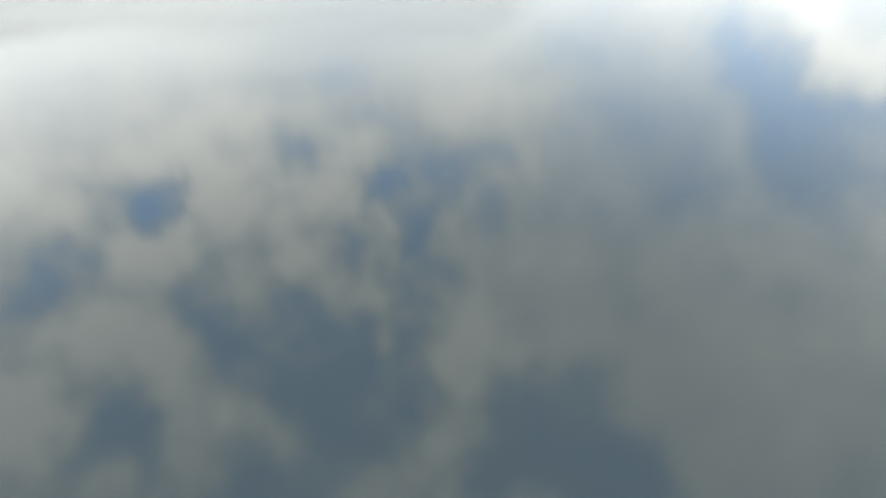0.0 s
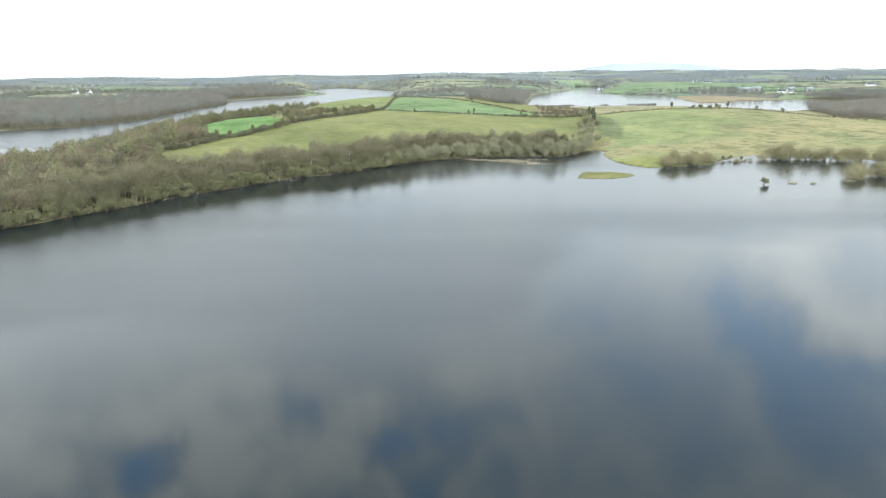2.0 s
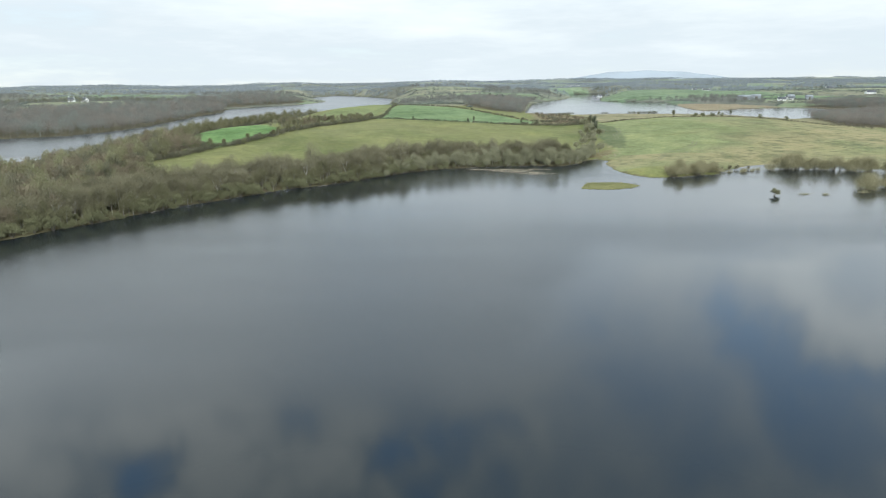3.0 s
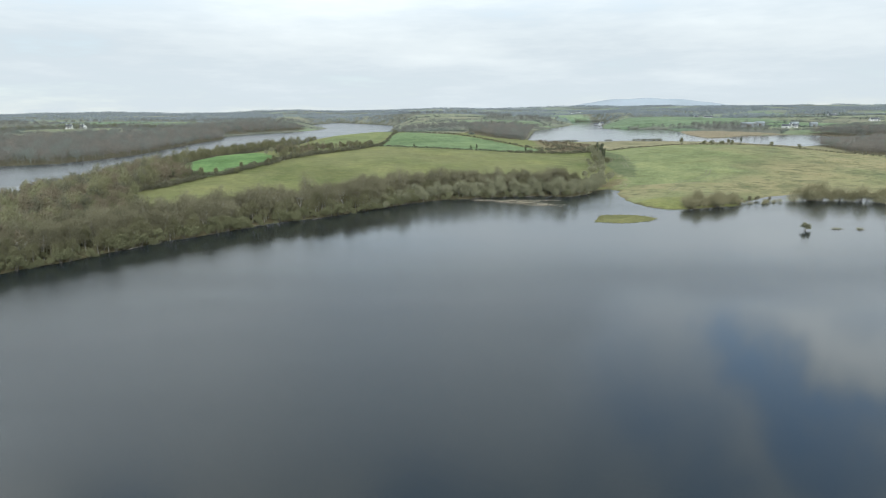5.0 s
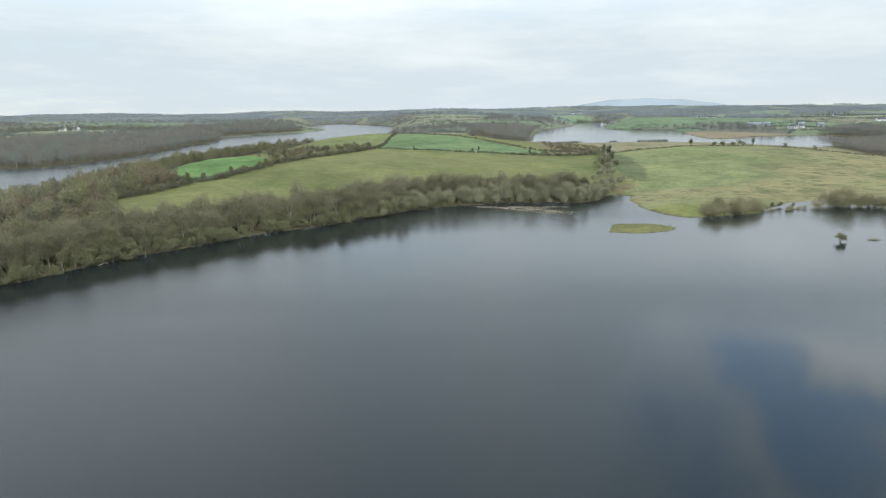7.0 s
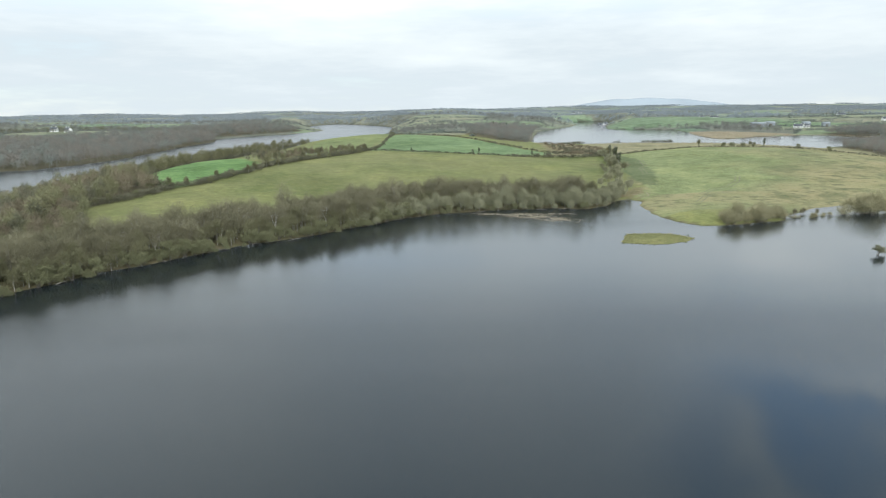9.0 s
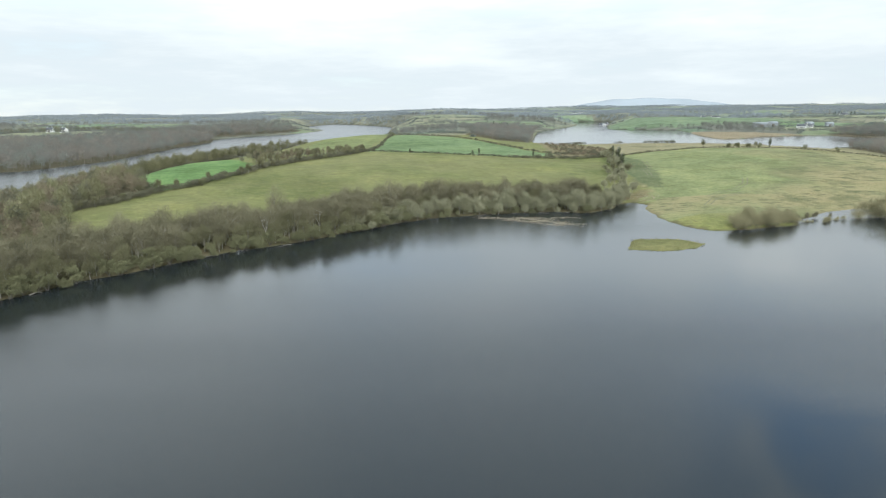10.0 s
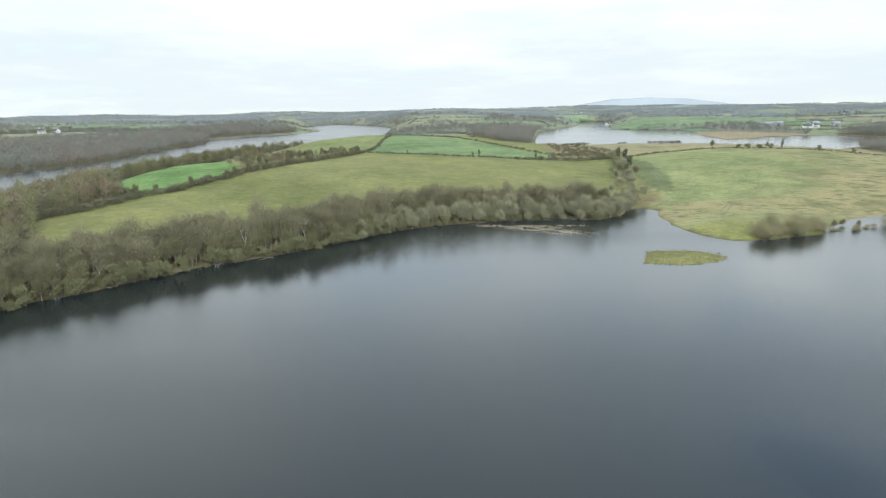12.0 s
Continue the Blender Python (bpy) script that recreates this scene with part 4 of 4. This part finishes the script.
def islet():
    n, rings = len(ISLET) * 4, 7
    a = np.array(ISLET + ISLET[:1], float)
    t = np.arange(n) / 4
    k = np.arange(len(a))
    edge = np.column_stack([np.interp(t, k, a[:, 0]), np.interp(t, k, a[:, 1])]) + dg.normal(size=(n, 2)) * 0.25
    c = edge.mean(0)
    V, F = [], []
    for r in range(rings):
        f = 1.06 - r / (rings - 1) * 1.05
        for e in edge:
            q = c + (e - c) * f
            V.append((q[0], q[1], -0.35 if r == 0 else 0.08 + 0.28 * (1 - f) ** 0.5 + dg.normal() * 0.03))
    for r in range(rings - 1):
        for j in range(n):
            m = (j + 1) % n
            F.append((r * n + j, r * n + m, (r + 1) * n + m, (r + 1) * n + j))
    me = mesh_data("islet", V, F, GRASS, smooth=True)
    at_ = me.attributes.new("field_colour", "FLOAT_COLOR", "POINT")
    at_.data.foreach_set("color", np.tile(np.array([0.20, 0.20, 0.085, 1.0], np.float32), len(V)))
    tagged(new("islet", me), "low flooded grass islet just above the water", "island", kind="structure")
    p = fill([(c[0] + (x - c[0]) * 0.93, c[1] + (y - c[1]) * 0.93) for x, y in ISLET], 0.8, dg)
    scatter("islet_grass", LOWTUFTS, np.column_stack([p, np.full(len(p), 0.15)]), 1.0, RUSH, "coarse green grass tufts covering the islet", "grass")
    rim = along([(52, 163.5), (57, 165), (66, 164.4), (69, 161.5), (72, 157.5)], 4.2, dg, 0.7)
    scatter("islet_weeds", BUSHES, np.column_stack([rim, np.full(len(rim), 0.0)]), 0.22, IVY, "dark low weeds along the islet's edge", "weeds")


RUSH = plant_material("rush_grass", (0.17, 0.18, 0.08), (0.31, 0.275, 0.14))
islet()
p = np.concatenate([along([(10, 206.5), (24, 203), (42, 199.5)], 0.14, dg, 0.7), along([(22, 202), (30, 198), (38, 191), (42, 190)], 0.02, dg, 2.0), along([(12, 204), (30, 203.5), (46, 203)], 0.1, dg, 0.6)])
p, d = on_land(p[wander(p[:, 0], p[:, 1], 2.1, 0.8) > -0.25])
p[:, 2] = -0.2
scatter("flooded_reeds", TUFTS, p, 0.75, REED, "pale dead reeds poking out of shallow water", "reeds")
p, d = on_land(fill([(68, 238), (74, 241), (79, 235), (85, 239), (88, 247), (83, 254), (75, 250)], 1.3, dg, 0.6))
scatter("reed_bank", TUFTS, p[d > -0.5], 1.1, REED, "rusty brown dead reeds round the inlet", "reeds")
p, d = on_land(fill([(316, 722), (325, 800), (345, 890), (358, 925), (395, 850), (445, 800), (380, 772), (345, 735)], 2.6, dg))
scatter("reed_swamp", TUFTS, p, 1.9, REED, "wide pale reed swamp between two waters", "reeds")
p, d = on_land(np.concatenate([along([(350, 742), (382, 773), (456, 798), (474, 792), (487, 707), (446, 630)], 0.8, dg, 2.2), along([(118, 634), (155, 645), (197, 655), (264, 640), (300, 612), (328, 545)], 0.8, dg, 1.8)]))
scatter("reed_fringe", TUFTS, p[d > -1], 1.9, REED, "pale dead reeds fringing a far lake", "reeds")
p = dg.uniform((70, 170), (330, 430), (26000, 2))
p = p[inside(PASTURE, p[:, 0], p[:, 1]) & (wander(p[:, 0], p[:, 1], 13, 0.3) + 0.5 * wander(p[:, 0], p[:, 1], 3.1, 2.0) + 0.3 * dg.normal(size=len(p)) > 0.45)]
p, d = on_land(p)
scatter("rushes", LOWTUFTS, p[d > 1], 1.0, RUSH, "clumps of rushes over the wet pasture", "rushes")


# ---- buildings ----
def box(w, d, h, x=0.0, y=0.0, z=0.0):
    V = [(x + a * w / 2, y + b * d / 2, z + c * h) for c in (0, 1) for a, b in ((-1, -1), (1, -1), (1, 1), (-1, 1))]
    F = [(0, 3, 2, 1), (4, 5, 6, 7), (0, 1, 5, 4), (1, 2, 6, 5), (2, 3, 7, 6), (3, 0, 4, 7)]
    return V, F


def gable(w, d, h, rise, over=0.35):
    """A pitched roof with thickness, and its ridge along x."""
    W, D, t = w / 2 + over, d / 2 + over, 0.22
    k = rise / (d / 2)
    e = h - over * k
    sec = [(-D, e), (0, h + rise), (D, e), (D, e + t), (0, h + rise + t), (-D, e + t)]
    V = [(s * W, y, z) for s in (-1, 1) for y, z in sec]
    F = [(0, 1, 7, 6), (1, 2, 8, 7), (2, 3, 9, 8), (3, 4, 10, 9), (4, 5, 11, 10), (5, 0, 6, 11), (0, 5, 4, 1), (1, 4, 3, 2), (6, 7, 10, 11), (7, 8, 9, 10)]
    return V, F


def house(x, y, turn, w=12, d=7, h=3.2, rise=2.6, walls=None, roof=None, label="white rendered farmhouse under a slate roof", name="house", openings=True):
    root = new(name)
    z = float(land(np.array([float(x)]), np.array([float(y)]))[0][0])
    V, F = box(w, d, h + 0.6, 0, 0, -0.6)
    n = len(V)
    V = V + [(-w / 2, 0, h + rise - 0.05), (w / 2, 0, h + rise - 0.05)]
    bm = bmesh.new()
    vs = [bm.verts.new(v) for v in V]
    for f in F[:1] + F[2:]:
        bm.faces.new([vs[i] for i in f])
    bm.faces.new([vs[4], vs[7], vs[n]])
    bm.faces.new([vs[5], vs[n + 1], vs[6]])
    part("wall", bm, walls or RENDER_WHITE, root)
    part("roof", gable(w, d, h, rise), roof or SLATE, root)
    if openings:
        for cx in (-w / 2 + 1.1, w / 2 - 1.1):
            part("chimney", box(0.8, 0.6, 1.3, cx, 0, h + rise - 0.1), walls or RENDER_WHITE, root)
        for k in range(4):
            part("window", box(1.2, 0.12, 1.3, -w * 0.36 + k * w * 0.24, -d / 2 - 0.02, 1.0), GLASS_DARK, root)
        part("door", box(1.0, 0.12, 2.05, 0.02 * w, -d / 2 - 0.03, 0.0), TIMBER, root)
    else:
        part("sliding_door", box(w * 0.3, 0.15, h * 0.8, 0, -d / 2 - 0.03, 0.0), TIMBER, root)
    root.matrix_basis = pose(x, y, z, 0, 0, turn)
    return tagged(root, label, "house" if openings else "shed")


for x, y, turn, w in ((-492, 806, 8, 7.5), (-470, 798, -12, 6.5), (-590, 800, 15, 8.5), (-640, 820, -8, 9), (-156, 2500, 5, 18), (-112, 2560, -10, 18),
                      (445, 2900, 0, 20), (470, 2325, 12, 16), (500, 2350, -15, 14), (540, 2340, 0, 14), (864, 2800, 8, 20), (518, 930, -20, 11), (538, 945, 15, 9),
                      # the last two houses stand in for small white triangular shapes by the lake
                      (610, 1450, 0, 18), (590, 1470, 25, 12), (864, 1399, -10, 16), (767, 1107, 5, 17), (930, 1180, -25, 15), (1010, 1500, 10, 15), (350, 1385, 30, 9), (338, 1380, -20, 8)):
    house(x, y, turn, w)
for x, y, turn, w, d in ((484, 980, -12, 22, 10), (508, 992, -12, 13, 8), (556, 978, 8, 12, 7), (575, 958, -8, 10, 7)):
    house(x, y, turn, w, d, 5.0, 2.2, TIN, TIN, "grey corrugated farm shed with a shallow roof", "farm_shed", False)


def jetty(x, y, turn):
    root = new("jetty")
    for k in range(7):
        part("plank", box(2.4, 2.6, 0.12, 0, k * 2.7, 0.7), TIMBER, root)
    for k in range(4):
        for sx in (-1, 1):
            part("post", tube([(sx * 1.1, k * 5.2, -1.5), (sx * 1.1, k * 5.2, 1.5)], [0.14, 0.12], 6), TIMBER, root)
    root.matrix_basis = pose(x, y, 0, 0, 0, turn)
    tagged(root, "grey timber jetty running out into the lake", "jetty")


jetty(290, 1100, 70)


# ---- wheel tracks, conifers ----
def wheel_track(line):
    """Two narrow pressed ruts following the ground."""
    a = np.array(line, float)
    k = np.linspace(0, len(a) - 1, len(a) * 14)
    x = np.interp(k, np.arange(len(a)), a[:, 0]) + 0.4 * np.sin(k * 2.1)
    y = np.interp(k, np.arange(len(a)), a[:, 1]) + 0.4 * np.cos(k * 1.7)
    t = unit(np.gradient(np.column_stack([x, y]), axis=0))
    nrm = np.column_stack([-t[:, 1], t[:, 0]])
    pieces = []
    for side in (-0.95, 0.95):
        V = []
        for w in (-0.17, 0.17):
            q = np.column_stack([x, y]) + nrm * (side + w)
            z, _ = land(q[:, 0], q[:, 1])
            V.append(np.column_stack([q, z + 0.06]))
        n = len(x)
        i = np.arange(n - 1)
        pieces.append((np.concatenate(V), np.concatenate([np.stack([i, i + 1, i + n + 1], 1), np.stack([i, i + n + 1, i + n], 1)])))
    V, F = merge(pieces)
    tagged(new("wheel_track", mesh_data("wheel_track", V, F, MUD)), "muddy pair of tractor wheel ruts in wet pasture", "track", kind="structure")


MUD = plain_material("rut_mud", (0.17, 0.16, 0.09), 0.9, 0.4, 0.9)
for line in ([(104, 236), (112, 246), (122, 252), (130, 262), (136, 276)], [(96, 218), (104, 232), (116, 240), (126, 248)], [(98, 290), (101, 310), (108, 322), (112, 345)]):
    wheel_track(line)


def conifer(g, h):
    n = 150
    z = h * (0.08 + 0.9 * g.uniform(0, 1, n))
    a, r = g.uniform(0, 6.28, n), (h - z) * 0.26 * g.uniform(0.4, 1.0, n)
    p = np.stack([np.cos(a) * r, np.sin(a) * r, z], 1)
    way_ = np.stack([np.cos(a), np.sin(a), np.full(n, -0.25)], 1) + g.normal(size=(n, 3)) * 0.2
    return merge([slivers(g, p, way_, g.uniform(0.6, 1.6, n), g.uniform(0.4, 0.8, n)), tube([(0, 0, -0.4), (0, 0, h)], [0.2, 0.03], 4)])


CONES = [conifer(dg, 11) for _ in range(4)]
for spots in (along([(60, 900), (85, 915), (100, 940)], 5, dg, 8), along([(840, 1420), (900, 1415)], 7, dg, 6)):
    p, d = on_land(spots)
    scatter("conifer_belt", CONES, p[d > 2], 0.9, CONIFER, "dark green conifers sheltering distant houses", "trees")

p, d = on_land(np.concatenate([along([(-680, 850), (-560, 838), (-450, 850), (-360, 900)], 3.2, dg, 12), along([(-620, 780), (-540, 770), (-500, 776), (-450, 768)], 4, dg, 7)]))
scatter("tree_belt", FARTREES, p[d > 3], 0.75, HEDGE, "dark mixed trees around houses beyond the lake", "wood")


# ---- fallen branches along the shore ----
def fallen_branch(g, x, y, turn):
    root_ = new("fallen_branch")
    ln = g.uniform(2.5, 5.5)
    P = [(0, 0, 0.05), (ln * 0.35, g.normal() * 0.15, 0.3), (ln * 0.7, g.normal() * 0.2, 0.25), (ln, g.normal() * 0.3, 0.05)]
    part("stem", tube(P, [0.16, 0.13, 0.09, 0.03], 6), PALEBARK, root_)
    for k in range(4):
        f = g.uniform(0.3, 0.85) * ln
        e = (f + g.uniform(0.3, 0.9), g.uniform(-0.9, 0.9), g.uniform(0.3, 0.9))
        part("twig", tube([(f, 0, 0.25), ((f + e[0]) / 2, e[1] * 0.4, 0.4), e], [0.05, 0.04, 0.01], 4), PALEBARK, root_)
    root_.matrix_basis = pose(x, y, -0.02, 0, 0, turn)
    tagged(root_, "pale fallen branch half afloat at the wooded shore", "branch", "fallen branches")


PALEBARK = bark_material("bleached_bark", (0.10, 0.09, 0.07), (0.21, 0.19, 0.155))
for q in along(inland(SHORE, -0.9), 9.0, dg, 0.4):
    if dg.uniform() < 0.4:
        fallen_branch(dg, q[0], q[1], dg.uniform(0, 360))
